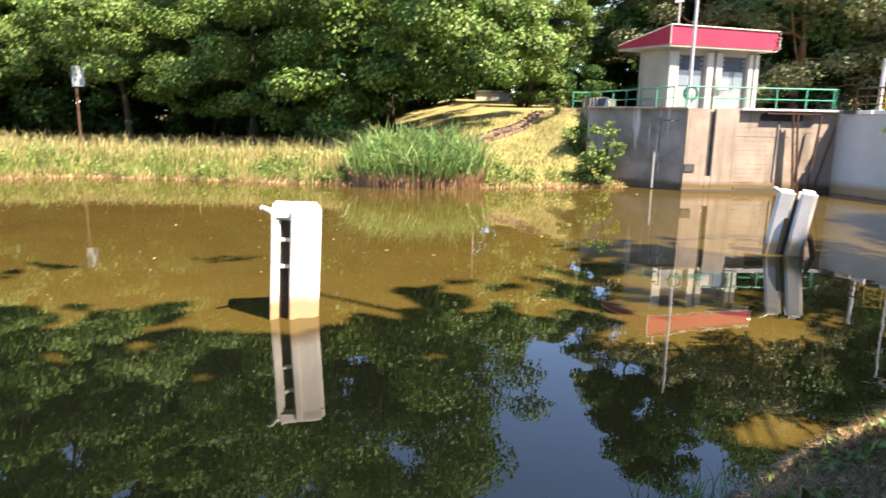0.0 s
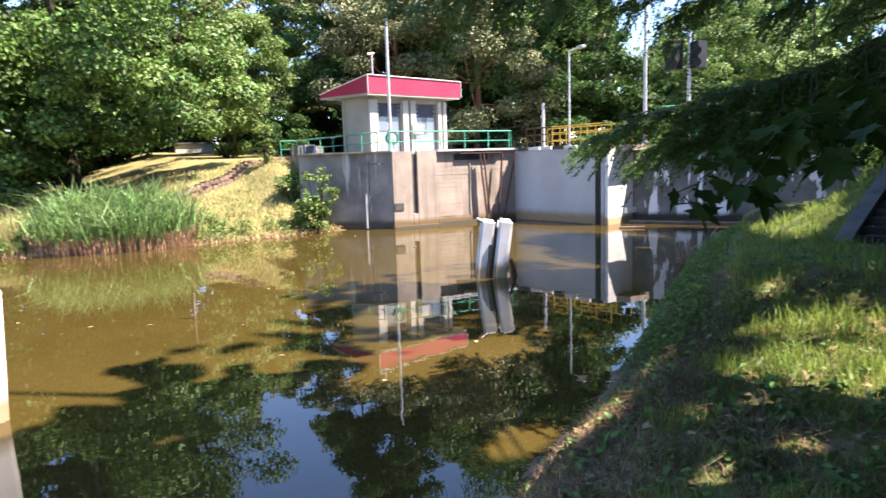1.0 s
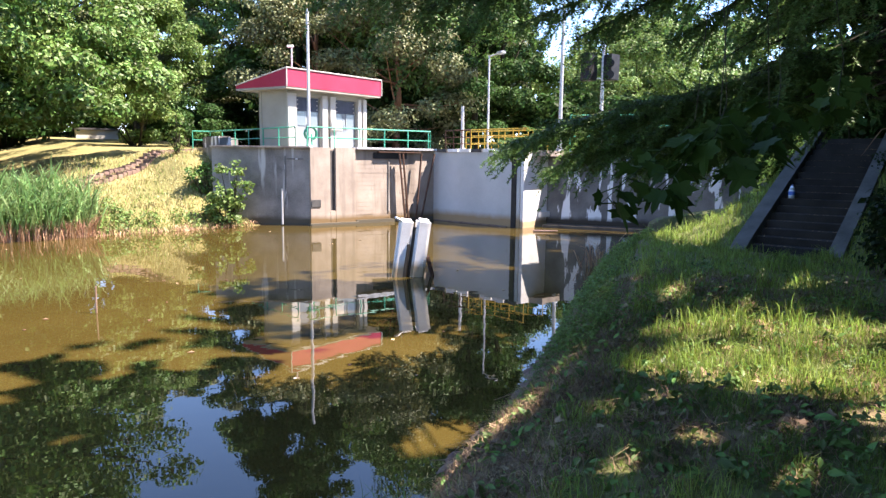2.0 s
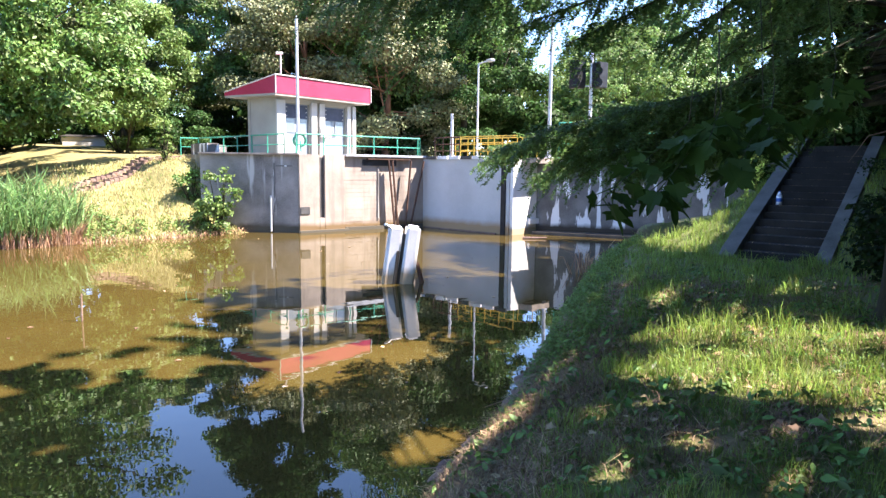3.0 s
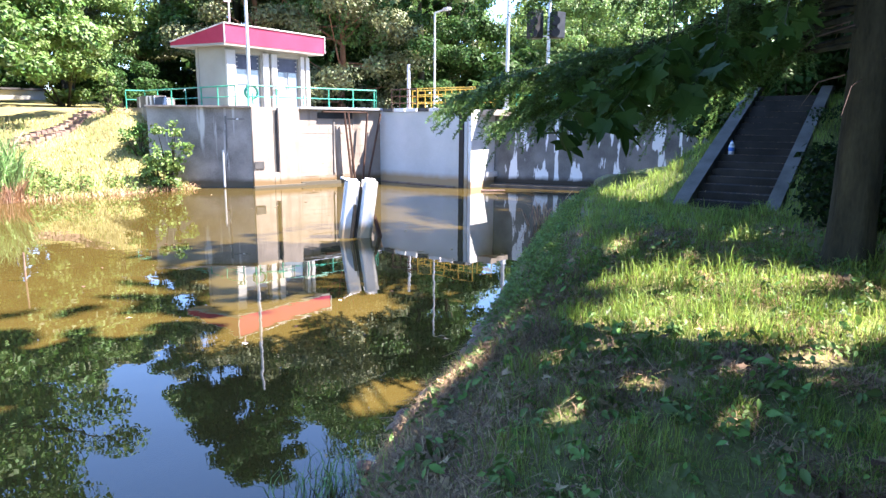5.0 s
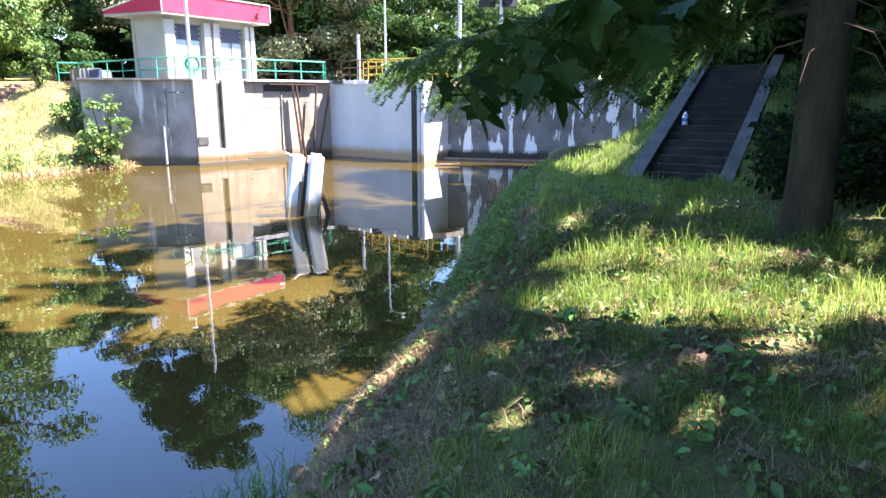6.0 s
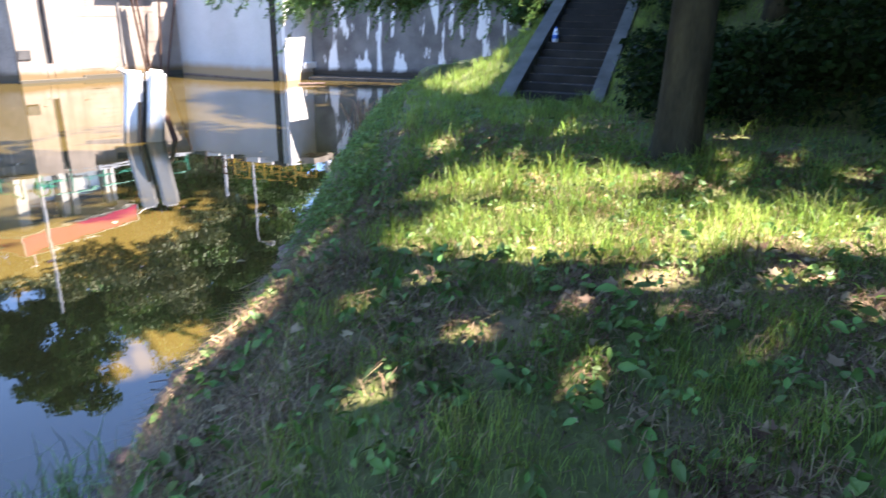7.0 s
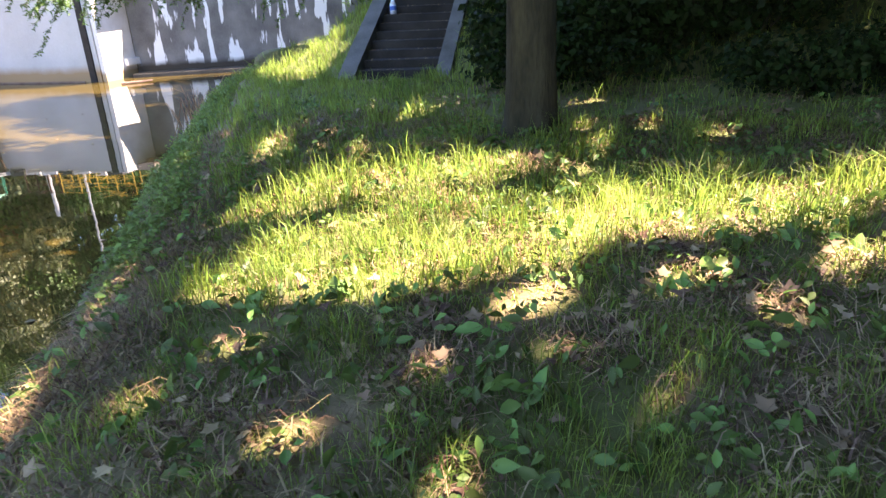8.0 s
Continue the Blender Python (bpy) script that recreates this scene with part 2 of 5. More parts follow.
def along(a, b):
    """A pose at a, x towards b in plan."""
    return pose(a[0], a[1], a[2] if len(a) > 2 else 0, 0, 0, math.degrees(math.atan2(b[1] - a[1], b[0] - a[0])))


# ---------------------------------------------------------------- ground and water
BANK = np.array([(-60, -42), (-20, -14), (-10, -6.3), (-3, -0.2), (0, 2.5), (1.7, 4.0), (2.6, 4.9), (3.7, 5.62), (4.7, 6.35), (6, 7.5), (7.5, 8.9), (9.6, 10.6),
                 (11.9, 12.6), (15, 14.5), (16.4, 15.7)])
FAR = np.array([(-60, 16), (-30, 24), (-18, 27.2), (-15.6, 28.6), (-11.6, 28.3), (-8, 28), (-3.9, 27.4), (1.5, 27.4), (5, 28.3), (8, 28.9)])
WC, WL, WE, GC, PR = (9.9, 28.0), (7.95, 29.0), (6.3, 30.1), (16.35, 28.4), (18.1, 22.0)
WALL_END = (26.0, 13.8)
PIER_A, PIER_B = (17.72, 23.06), (19.4, 23.5)
POND = np.array([*BANK, (22.0, 16.4), (26.6, 14.5), (20.2, 24.0), (19.0, 24.3), (17.05, 28.95), (10.2, 28.85), (8.3, 29.6), *FAR[::-1]])
TOE = np.array([(11.4, -60), (12.0, 3), (12.3, 6.8), (11.9, 8.7), (13.4, 11.4), (15.2, 14.0), (16.6, 15.4), (18, 15.5)])


def seg_dist(x, y, line):
    best = np.full(x.shape, 1e9)
    for (ax, ay), (bx, by) in zip(line[:-1], line[1:]):
        dx, dy = bx - ax, by - ay
        u = np.clip(((x - ax) * dx + (y - ay) * dy) / (dx * dx + dy * dy), 0, 1)
        best = np.minimum(best, np.hypot(x - ax - u * dx, y - ay - u * dy))
    return best


def inside(x, y, poly):
    r = np.zeros(x.shape, bool)
    for (ax, ay), (bx, by) in zip(poly, np.roll(poly, -1, 0)):
        r ^= ((ay > y) != (by > y)) & (x < (bx - ax) * (y - ay) / (by - ay + 1e-12) + ax)
    return r


def smooth(v, a, b):
    u = np.clip((v - a) / (b - a), 0, 1)
    return u * u * (3 - 2 * u)


def bumps(x, y, s):
    return np.sin(x * 1.7 / s + np.sin(y * 1.3 / s) * 1.3) * np.cos(y * 1.9 / s + np.sin(x * 0.9 / s) * 1.7)


EAST = np.array([*TOE, (26, 13.8), (300, -40), (300, -60)])


def height(x, y):
    x, y = np.asarray(x, float), np.asarray(y, float)
    dn, df = seg_dist(x, y, BANK), seg_dist(x, y, FAR)
    pond = inside(x, y, POND)
    near = np.interp(dn, [0, 0.2, 0.5, 1.1, 2, 5, 12], [0, 0.28, 0.6, 0.95, 1.06, 1.2, 1.35])
    near = near + 0.035 * bumps(x, y, 0.55) * smooth(dn, 0.0, 0.6) + 0.02 * bumps(x + 3, y, 0.22) * smooth(dn, 0, 0.3)
    east = inside(x, y, EAST)
    near = np.where(east, np.minimum(np.maximum(near, 1.15) + seg_dist(x, y, TOE) * 0.42, 3.45), near)
    # the embankment's shoulder falls away beside the stairs
    sx, sy = (x - 12.11) * 0.948 + (y - 7.64) * 0.317, (y - 7.64) * 0.948 - (x - 12.11) * 0.317
    cap = np.interp(sy, [1.1, 1.35, 1.95, 2.85, 3.3, 4.0, 5.6], [3.4, 2.7, 2.1, 1.2, 0.95, 0.5, 0.1]) + 0.8 * (1 - smooth(sx, 0.8, 2.8)) + 0.05 * bumps(x, y, 0.5)
    near = np.where(east & (sy > 1.1), np.minimum(near, cap), near)
    near = np.where((sx > -0.1) & (np.abs(sy) < 0.9), np.minimum(near, 0.85 + 0.418 * sx), near)
    far = smooth(df, 0, 1.8) * 0.8 + 0.045 * np.clip(df - 1.5, 0, 25) + 0.06 * bumps(x, y, 1.5) * smooth(df, 0.2, 2)
    far = far + 2.1 * smooth(x, -7, 5.5) * smooth(df, 0.8, 9.0 - 4.2 * smooth(x, 3.5, 6))
    far = np.minimum(far, 3.3) + 0.045 * np.clip(df - 10, 0, 34) * smooth(x, -10, -1)
    side = (dn < df) & (y < 21)
    land = np.where(side, near, np.where(x > 9, 3.2, far))
    deep = -np.minimum(np.minimum(dn, df) * 0.5, 1.2) - 0.05
    return np.where(pond, deep, land)


def graded(spans):
    out = []
    for a, b, step in spans:
        out.append(np.arange(a, b, step))
    return np.concatenate(out + [[spans[-1][1]]])


def build_ground():
    gx = graded([(-900, -100, 100), (-100, -24, 4), (-24, 0, 0.6), (0, 9, 0.11), (9, 20, 0.3), (20, 40, 1), (40, 100, 6), (100, 900, 100)])
    gy = graded([(-900, -100, 100), (-100, -10, 6), (-10, 0.5, 0.4), (0.5, 8, 0.11), (8, 18, 0.3), (18, 36, 0.3), (36, 60, 1.5), (60, 120, 6), (120, 1000, 100)])
    X, Y = np.meshgrid(gx, gy)
    Z = height(X, Y)
    nx, ny = len(gx), len(gy)
    idx = np.arange(nx * ny).reshape(ny, nx)
    faces = np.stack([idx[:-1, :-1], idx[:-1, 1:], idx[1:, 1:], idx[1:, :-1]], -1).reshape(-1, 4)
    me = bpy.data.meshes.new("ground")
    me.from_pydata(np.stack([X, Y, Z], -1).reshape(-1, 3).tolist(), [], faces.tolist())
    dn, df = seg_dist(X, Y, BANK), seg_dist(X, Y, FAR)
    soil = np.clip(smooth(-dn, -1.9, -0.4) * (dn < df), 0, 1) * (0.75 + 0.25 * bumps(X, Y, 0.35))
    soil = np.maximum(soil, 0.75 * smooth(bumps(X + 7, Y - 2, 0.62) + 0.5 * bumps(X, Y, 0.21), 0.25, 0.75) * (dn < df) * (dn < 14))
    soil = np.where(inside(X, Y, EAST), 0.15 * soil, soil)
    soil = np.where(inside(X, Y, POND), 0.9, soil)
    dry = np.where((df < dn) & (Y > 24), 0.55 + 0.3 * bumps(X, Y, 2.0), 0.0)
    for name, val in (("soil", soil), ("dry", dry)):
        a = me.attributes.new(name, "FLOAT", "POINT")
        a.data.foreach_set("value", np.clip(val, 0, 1).ravel().astype(np.float32))
    me.materials.append(ground_material())
    me.shade_smooth()
    return tagged(new("ground", me), "grassy earth banks round a pond", "ground", kind="structure")


build_ground()
wb = bmesh.new()
prism(wb, [(-300, -200), (60, -200), (60, 60), (-300, 60)], -0.02, 0.0)
tagged(part("water", wb, water_material()), "still muddy brown pond water with reflections", "water", kind="structure")


# ---------------------------------------------------------------- concrete works
DECK = 3.36


def abutment():
    t = thing("sluice_abutment", pose(*WC, 0), "weathered concrete sluice abutment standing in the pond", "abutment", kind="structure")
    def loc(p):
        return (p[0] - WC[0], p[1] - WC[1])
    g = loc(GC)
    part("front_wall", prism(bmesh.new(), [(0, 0), g, (g[0] + 0.2, g[1] + 1.2), (0.3, 1.2)], -1.2, DECK), CONCRETE, t)
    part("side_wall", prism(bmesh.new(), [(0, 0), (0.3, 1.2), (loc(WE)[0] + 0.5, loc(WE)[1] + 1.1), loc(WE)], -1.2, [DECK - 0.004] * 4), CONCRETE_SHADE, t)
    return t


def slab(name, plan, z0, z1, mat, label, cat):
    b = prism(bmesh.new(), plan, z0, z1)
    return tagged(part(name, b, mat), label, cat, kind="structure")


abutment()
slab("deck", [(6.7, 30.4), (WC[0] - 0.05, WC[1] + 0.6), (GC[0] + 0.1, GC[1] + 0.6), (40, 29), (40, 44), (7.1, 44), (6.95, 37.5)], DECK - 0.6, DECK + 0.01, CONCRETE_SHADE, "grey concrete deck of the sluice", "deck")
gate = slab("sluice_gate", [GC, (PR[0] - 0.45, PR[1] + 1.25), (PR[0] + 0.9, PR[1] + 1.6), (GC[0] + 1.25, GC[1] + 0.45)], -1.2, DECK - 0.06, GATE, "pale grey painted sluice wall", "sluice gate")
slab("pier", [(17.68, 23.2), PIER_A, PIER_B, (19.3, 24.6), (18.3, 24.6)], -1.2, DECK - 0.03, WHITE, "white painted concrete pier", "pier")
slab("wing_wall", [(19.41, 23.49), WALL_END, (27, 14.8), (20.4, 24.6)], -1.2, DECK, CONCRETE_DARK, "dark stained concrete wing wall with peeling white paint", "wall")
slab("apron", [(18.7, 22.95), (23.6, 15.8), (24.3, 16.1), (19.38, 23.4)], -1.2, 0.13, WET, "low wet concrete apron at the water", "apron")


# ---------------------------------------------------------------- numpy meshes
def mesh_np(name, verts, tris, mat, mats=None):
    me = bpy.data.meshes.new(name)
    v, t = np.asarray(verts, np.float32).reshape(-1, 3), np.asarray(tris, np.int32).reshape(-1, 3)
    me.vertices.add(len(v))
    me.vertices.foreach_set("co", v.ravel())
    me.loops.add(t.size)
    me.loops.foreach_set("vertex_index", t.ravel())
    me.polygons.add(len(t))
    me.polygons.foreach_set("loop_start", np.arange(0, t.size, 3, dtype=np.int32))
    me.materials.append(mat)
    if mats is not None:
        me.materials.append(mats[0])
        me.polygons.foreach_set("material_index", np.asarray(mats[1], np.int32))
    me.update(calc_edges=True)
    return me


def unit(v):
    return v / np.maximum(np.linalg.norm(v, axis=-1, keepdims=True), 1e-9)


def leaf_quads(p, nrm, size, rng, narrow=0.6):
    """A folded rhombus at each point, facing roughly along nrm."""
    k = len(p)
    a = unit(np.cross(nrm, unit(rng.normal(size=(k, 3)))))
    b = np.cross(nrm, a)
    s = (size * rng.uniform(0.7, 1.3, k))[:, None]
    v = np.stack([p - a * s * 0.5, p - b * s * narrow * 0.5 + nrm * s * 0.1, p + a * s * 0.5, p + b * s * narrow * 0.5 + nrm * s * 0.1], 1).reshape(-1, 3)
    i = np.arange(k)[:, None] * 4
    return v, np.concatenate([i + [0, 1, 2], i + [0, 2, 3]], 1).reshape(-1, 3)


def leaf_ovals(p, nrm, size, rng, narrow=0.55):
    """A pointed oval leaf at each point, folded along its midrib and bent down at the tip."""
    k = len(p)
    a = unit(np.cross(nrm, unit(rng.normal(size=(k, 3)))))
    b = np.cross(nrm, a)
    s = (size * rng.uniform(0.7, 1.3, k))[:, None]
    shape = ((-0.5, 0, 0), (-0.3, 0.32, 0.05), (0.0, 0.5, 0.07), (0.3, 0.3, 0.0), (0.55, 0, -0.14), (0.3, -0.3, 0.0), (0.0, -0.5, 0.07), (-0.3, -0.32, 0.05), (0, 0, -0.02))
    v = np.stack([p + a * s * u + b * s * narrow * w + nrm * s * h for u, w, h in shape], 1).reshape(-1, 3)
    i = np.arange(k)[:, None] * 9
    return v, np.concatenate([i + [8, j, (j + 1) % 8] for j in range(8)], 1).reshape(-1, 3)


def blades(x, y, z, length, width, lean, rng):
    """Bent blades of grass: five points, three triangles each."""
    k = len(x)
    th, ph = rng.uniform(0, 2 * np.pi, k), rng.uniform(0, 2 * np.pi, k)
    d = np.stack([np.cos(th), np.sin(th), np.zeros(k)], 1)
    w = np.stack([np.cos(ph), np.sin(ph), np.zeros(k)], 1) * (width / 2)[:, None]
    p = np.stack([x, y, z - 0.01], 1)
    up = np.array([0, 0, 1.0])
    L, q = length[:, None], (lean * rng.uniform(0.2, 1.2, k))[:, None]
    mid = p + up * L * 0.6 + d * L * q * 0.3
    tip = p + up * L * (1 - 0.35 * q) + d * L * q
    v = np.stack([p - w, p + w, mid - w * 0.75, mid + w * 0.75, tip], 1).reshape(-1, 3)
    i = np.arange(k)[:, None] * 5
    return v, np.concatenate([i + [0, 1, 2], i + [1, 3, 2], i + [2, 3, 4]], 1).reshape(-1, 3)


def shadow_of(p, level=1.1):
    return p - np.array(SUN)[None] * ((p[:, 2] - level) / SUN.z)[:, None]


def in_ellipse(x, y, cx, cy, ang, a, b):
    c, s = math.cos(radians(ang)), math.sin(radians(ang))
    u, v = (x - cx) * c + (y - cy) * s, -(x - cx) * s + (y - cy) * c
    return (u / a) ** 2 + (v / b) ** 2 + 0.25 * bumps(x * 1.3, y * 1.3, 0.45) < 1


# gaps in the near canopy, by where they let the sun through: centre, turn, half length, half width
GAPS = [(5.4, 3.2, -47, 1.5, 0.8), (6.45, 1.35, -45, 0.95, 0.42), (6.3, 4.25, -50, 1.15, 0.5), (13.6, 11.2, 48, 2.6, 0.8), (6.9, 6.1, 30, 1.0, 0.3),
        (7.5, 2.95, 20, 0.35, 0.16), (9.2, 5.6, 0, 0.6, 0.2), (5.6, 1.0, -40, 0.4, 0.24), (4.16, 1.68, -40, 0.24, 0.13), (5.2, 1.65, 0, 0.24, 0.14), (8.33, 3.3, 0, 0.3, 0.14),
        (8.3, 2.0, -30, 0.5, 0.18), (4.75, 2.45, -30, 0.34, 0.2), (7.4, 5.3, 30, 0.6, 0.18)]
# the same over the pond and its edge
POND_GAPS = [(7.5, 14.9, 0, 1.3, 1.0), (4.2, 8.1, 25, 1.9, 1.05), (5.5, 6.3, 40, 0.6, 0.26), (4.1, 5.7, 38, 1.0, 0.40), (-3.4, 10.8, 12, 4.3, 1.6), (0.2, 13.4, 15, 3.6, 2.3),
             (-1.9, 9.2, 0, 1.5, 1.2), (-5.0, 9.6, 10, 2.0, 0.5), (3.45, 4.45, 40, 0.42, 0.21), (3.0, 4.25, 40, 0.3, 0.18)]
GAPS += POND_GAPS
# small holes: each lets one fleck of sun through
flecks = random.Random(77)
for x, y in ((3.43, 2.85), (3.92, 2.62), (4.25, 2.13), (3.9, 3.6), (3.4, 2.2), (3.45, 3.7), (2.8, 2.9), (6.9, 2.95), (4.85, 1.4)):
    GAPS.append((x, y, flecks.uniform(0, 180), flecks.uniform(0.20, 0.27), flecks.uniform(0.15, 0.185)))
for _ in range(14):
    GAPS.append((flecks.uniform(4.5, 10.0), flecks.uniform(-0.3, 5.0), flecks.uniform(0, 180), flecks.uniform(0.18, 0.28), flecks.uniform(0.14, 0.18)))


def keep_lit(p):
    q = shadow_of(p)
    bad = np.zeros(len(p), bool)
    for g in GAPS:
        bad |= in_ellipse(q[:, 0], q[:, 1], *g)
    # small chinks between the leaves over the near bank, and the crowns' loose rim over the pond
    x, y = q[:, 0], q[:, 1]
    chink = bumps(x + 1.3, y, 0.43) + 0.7 * bumps(x - 2, y + 4, 0.23) + 0.35 * bumps(x, y, 0.9)
    bad |= (chink > np.where(x < 4.4, 1.12, 0.9)) & (x > 2.2) & (x < 10.5) & (y < 1.9 + 0.9 * x)
    bad |= (bumps(x, y, 1.1) + 0.7 * bumps(x + 4, y - 2, 0.5) > 1.0 - 0.8 * smooth(y, 7.5, 10)) & (y > 7.0 + 0.3 * x) & (x < 6)
    return ~bad


# ---------------------------------------------------------------- trees
def crown_points(seed, h, r, base, n, clumps, squash=1.0, top=0.35, cr=(0.20, 0.34)):
    rng = np.random.default_rng(seed)
    d = unit(rng.normal(size=(clumps, 3)))
    f = rng.uniform(0.35, 1.0, clumps) ** 0.5
    zc = (base + h) / 2
    half = (h - base) / 2
    c = d * f[:, None] * [r, r, half * squash]
    taper = 1 - top * np.clip(c[:, 2] / half, 0, 1) + 0.1 * rng.normal(size=clumps)
    c[:, :2] *= taper[:, None]
    c[:, 2] += zc
    cs = rng.uniform(*cr, clumps) * r
    w = cs ** 2
    which = rng.choice(clumps, n, p=w / w.sum())
    e = unit(rng.normal(size=(n, 3)) + [0, 0, 0.25])
    p = c[which] + e * (cs[which] * rng.uniform(0.25, 1.12, n) ** 0.6)[:, None] * [1, 1, 0.55]
    p += rng.normal(size=(n, 3)) * 0.05
    nrm = unit(e + rng.normal(size=(n, 3)) * 0.55 + [0, 0, 0.4])
    return p, nrm, c, cs, rng


def trunk_mesh(h, base, r, limbs, seed, mat, bend=0.25):
    rng = random.Random(seed)
    bm = bmesh.new()
    pts, x, y = [], 0.0, 0.0
    top = base + (h - base) * 0.75
    for i in range(7):
        pts.append((x, y, -0.3 + (top + 0.3) * i / 6))
        x, y = x + rng.uniform(-bend, bend), y + rng.uniform(-bend, bend)
    for i in range(6):
        ra, rb = r * (1 - 0.85 * i / 6) * (1.25 if i == 0 else 1), r * (1 - 0.85 * (i + 1) / 6)
        tube(bm, pts[i], pts[i + 1], ra, rb, 10)
    for c in limbs:
        k = rng.uniform(0.25, 0.7)
        i = min(int(k * 6), 5)
        a = Vector(pts[i]).lerp(Vector(pts[i + 1]), k * 6 - i)
        a.z = max(min(a.z, c[2] - 0.3), base * 0.6)
        m = a.lerp(Vector(c), 0.5) + Vector((0, 0, -0.2))
        tube(bm, a, m, r * 0.28, r * 0.18, 6), tube(bm, m, Vector(c), r * 0.18, r * 0.05, 6)
    return mesh_of("trunk", bm, mat, True)


def tree(name, m, label, category, seed, h, r, base, n, size, leaf, bark=BARK, clumps=42, trunk_r=0.3, group="", squash=1.0, top=0.35, gaps=False, cr=(0.20, 0.34), limbs=9, skirt=None):
    t = thing(name, m, label, category, group)
    p, nrm, c, cs, rng = crown_points(seed, h, r, base, n, clumps, squash, top, cr)
    if skirt:
        ph, pr, pb, pn, off = skirt
        q, qn = crown_points(seed + 100, ph, pr, pb, pn, 60, 1.0, 0.2, (0.13, 0.24))[:2]
        p, nrm = np.concatenate([p, q + np.array(off)]), np.concatenate([nrm, qn])
    if gaps:
        k = keep_lit(p + np.array(m.translation)[None])
        p, nrm = p[k], nrm[k]
    v, f = leaf_quads(p, nrm, size, rng)
    for nm, me in (("trunk", trunk_mesh(h, base, trunk_r, c[:limbs].tolist(), seed, bark)), ("crown", mesh_np("crown", v, f, leaf))):
        ob = new(nm, me)
        ob.parent = t
    return t


def on_ground(x, y, dz=0.0, turn=0.0, s=1.0):
    return pose(x, y, float(height(x, y)) + dz, 0, 0, turn) @ Matrix.Scale(s, 4)


FOREST = "trees behind the pond"
big = tree("maple_tree", on_ground(-3.2, 38), "broad dark green maple with a low dense crown", "tree", 3, 21, 9.2, 2.2, 64000, 0.25, LEAF, clumps=95, trunk_r=0.42, group=FOREST, cr=(0.14, 0.26), skirt=(8.5, 5.8, 2.2, 30000, (2.4, -1.8, 0)))
tall = tree("deciduous_tree", on_ground(-22, 48), "tall green deciduous tree at the wood's edge", "tree", 5, 24, 6.0, 2.0, 34000, 0.32, LEAF, clumps=80, trunk_r=0.4, group=FOREST, cr=(0.16, 0.30))
dark = tree("deciduous_tree", on_ground(-12, 52), "tall dark green tree in the shaded wood", "tree", 6, 23, 5.5, 1.5, 28000, 0.34, LEAF_DARK, clumps=70, trunk_r=0.35, group=FOREST, cr=(0.16, 0.30))
light = tree("maple_tree", on_ground(-17, 36.5), "light green sunlit maple on the far bank", "tree", 8, 11, 4.6, 2.2, 26000, 0.23, LEAF_LIGHT, clumps=65, trunk_r=0.2, group=FOREST, cr=(0.16, 0.30))
pale = tree("poplar_tree", on_ground(7.5, 64), "tall pale grey-green tree beyond the gatehouse", "tree", 9, 17, 4.2, 2.0, 24000, 0.28, PINE, clumps=70, trunk_r=0.3, group=FOREST, cr=(0.15, 0.28))
pine = tree("pine_tree", pose(20.8, 41, 3.2), "pine with a sparse brownish crown beside the gatehouse", "tree", 11, 14, 5.4, -1.5, 36000, 0.22, PINE, PINE_BARK, clumps=90, trunk_r=0.28, group=FOREST, cr=(0.16, 0.28), limbs=20)
for x, y, s, a in ((-30, 40, 0.72, 40), (-10.5, 37, 0.62, 200), (26, 46, 1.0, 90)):
    copy_thing(big, on_ground(x, y, 0, a, s))
for x, y, s, a in ((-34, 50, 1.35, 20), (-44, 40, 1.2, 70), (-8, 47, 1.15, 120), (-15, 45, 1.15, 260), (-27, 44, 1.2, 310), (-2.5, 58, 1.0, 200), (17, 60, 1.0, 250), (27, 52, 1.0, 300), (36, 55, 0.85, 10), (47, 40, 0.7, 50), (-17, 58, 1.4, 160)):
    copy_thing(tall, on_ground(x, y, 0, a, s))
for x, y, s, a in ((-26, 56, 1.45, 0), (-40, 58, 1.4, 40), (-3, 55, 1.0, 90), (18, 52, 1.1, 130), (23, 60, 1.0, 170), (30, 42, 0.8, 210), (-48, 50, 1, 250), (8, 74, 0.6, 290), (33, 64, 1.1, 330), (25.5, 38.5, 0.75, 30), (-1, 68, 1.1, 70), (-33, 44, 0.7, 110),
                   (-21, 42, 0.6, 300), (-14.5, 43, 0.62, 140)):
    copy_thing(dark, on_ground(x, y, 0, a, s))
for x, y, s, a in ((6.5, 51, 0.95, 70), (-25, 36, 0.8, 130), (40, 38, 1.0, 200), (35, 33, 0.75, 280), (45, 46, 1.2, 20), (52, 36, 1.1, 90)):
    copy_thing(light, on_ground(x, y, 0, a, s))
for x, y, s, a in ((15, 70, 1.2, 70), (30, 70, 0.9, 160), (42, 58, 0.8, 200)):
    copy_thing(pale, on_ground(x, y, 0, a, s))
copy_thing(pine, pose(17.2, 46, 3.2, 0, 0, 120))


def shrub(name, m, label, seed, h, r, n, size, leaf, group=""):
    t = thing(name, m, label, "shrub", group)
    p, nrm, c, cs, rng = crown_points(seed, h, r, 0.05, n, 22, 1.0, 0.2, (0.22, 0.4))
    p[:, 2] = np.abs(p[:, 2]) + 0.02
    bm = bmesh.new()
    for q in c[:10]:
        tube(bm, (q[0] * 0.12, q[1] * 0.12, -0.1), q.tolist(), 0.025 * h ** 0.5, 0.008, 5)
    part("stem", bm, BARK, t)
    v, f = leaf_quads(p, nrm, size, rng)
    new("foliage", mesh_np("foliage", v, f, leaf)).parent = t
    return t


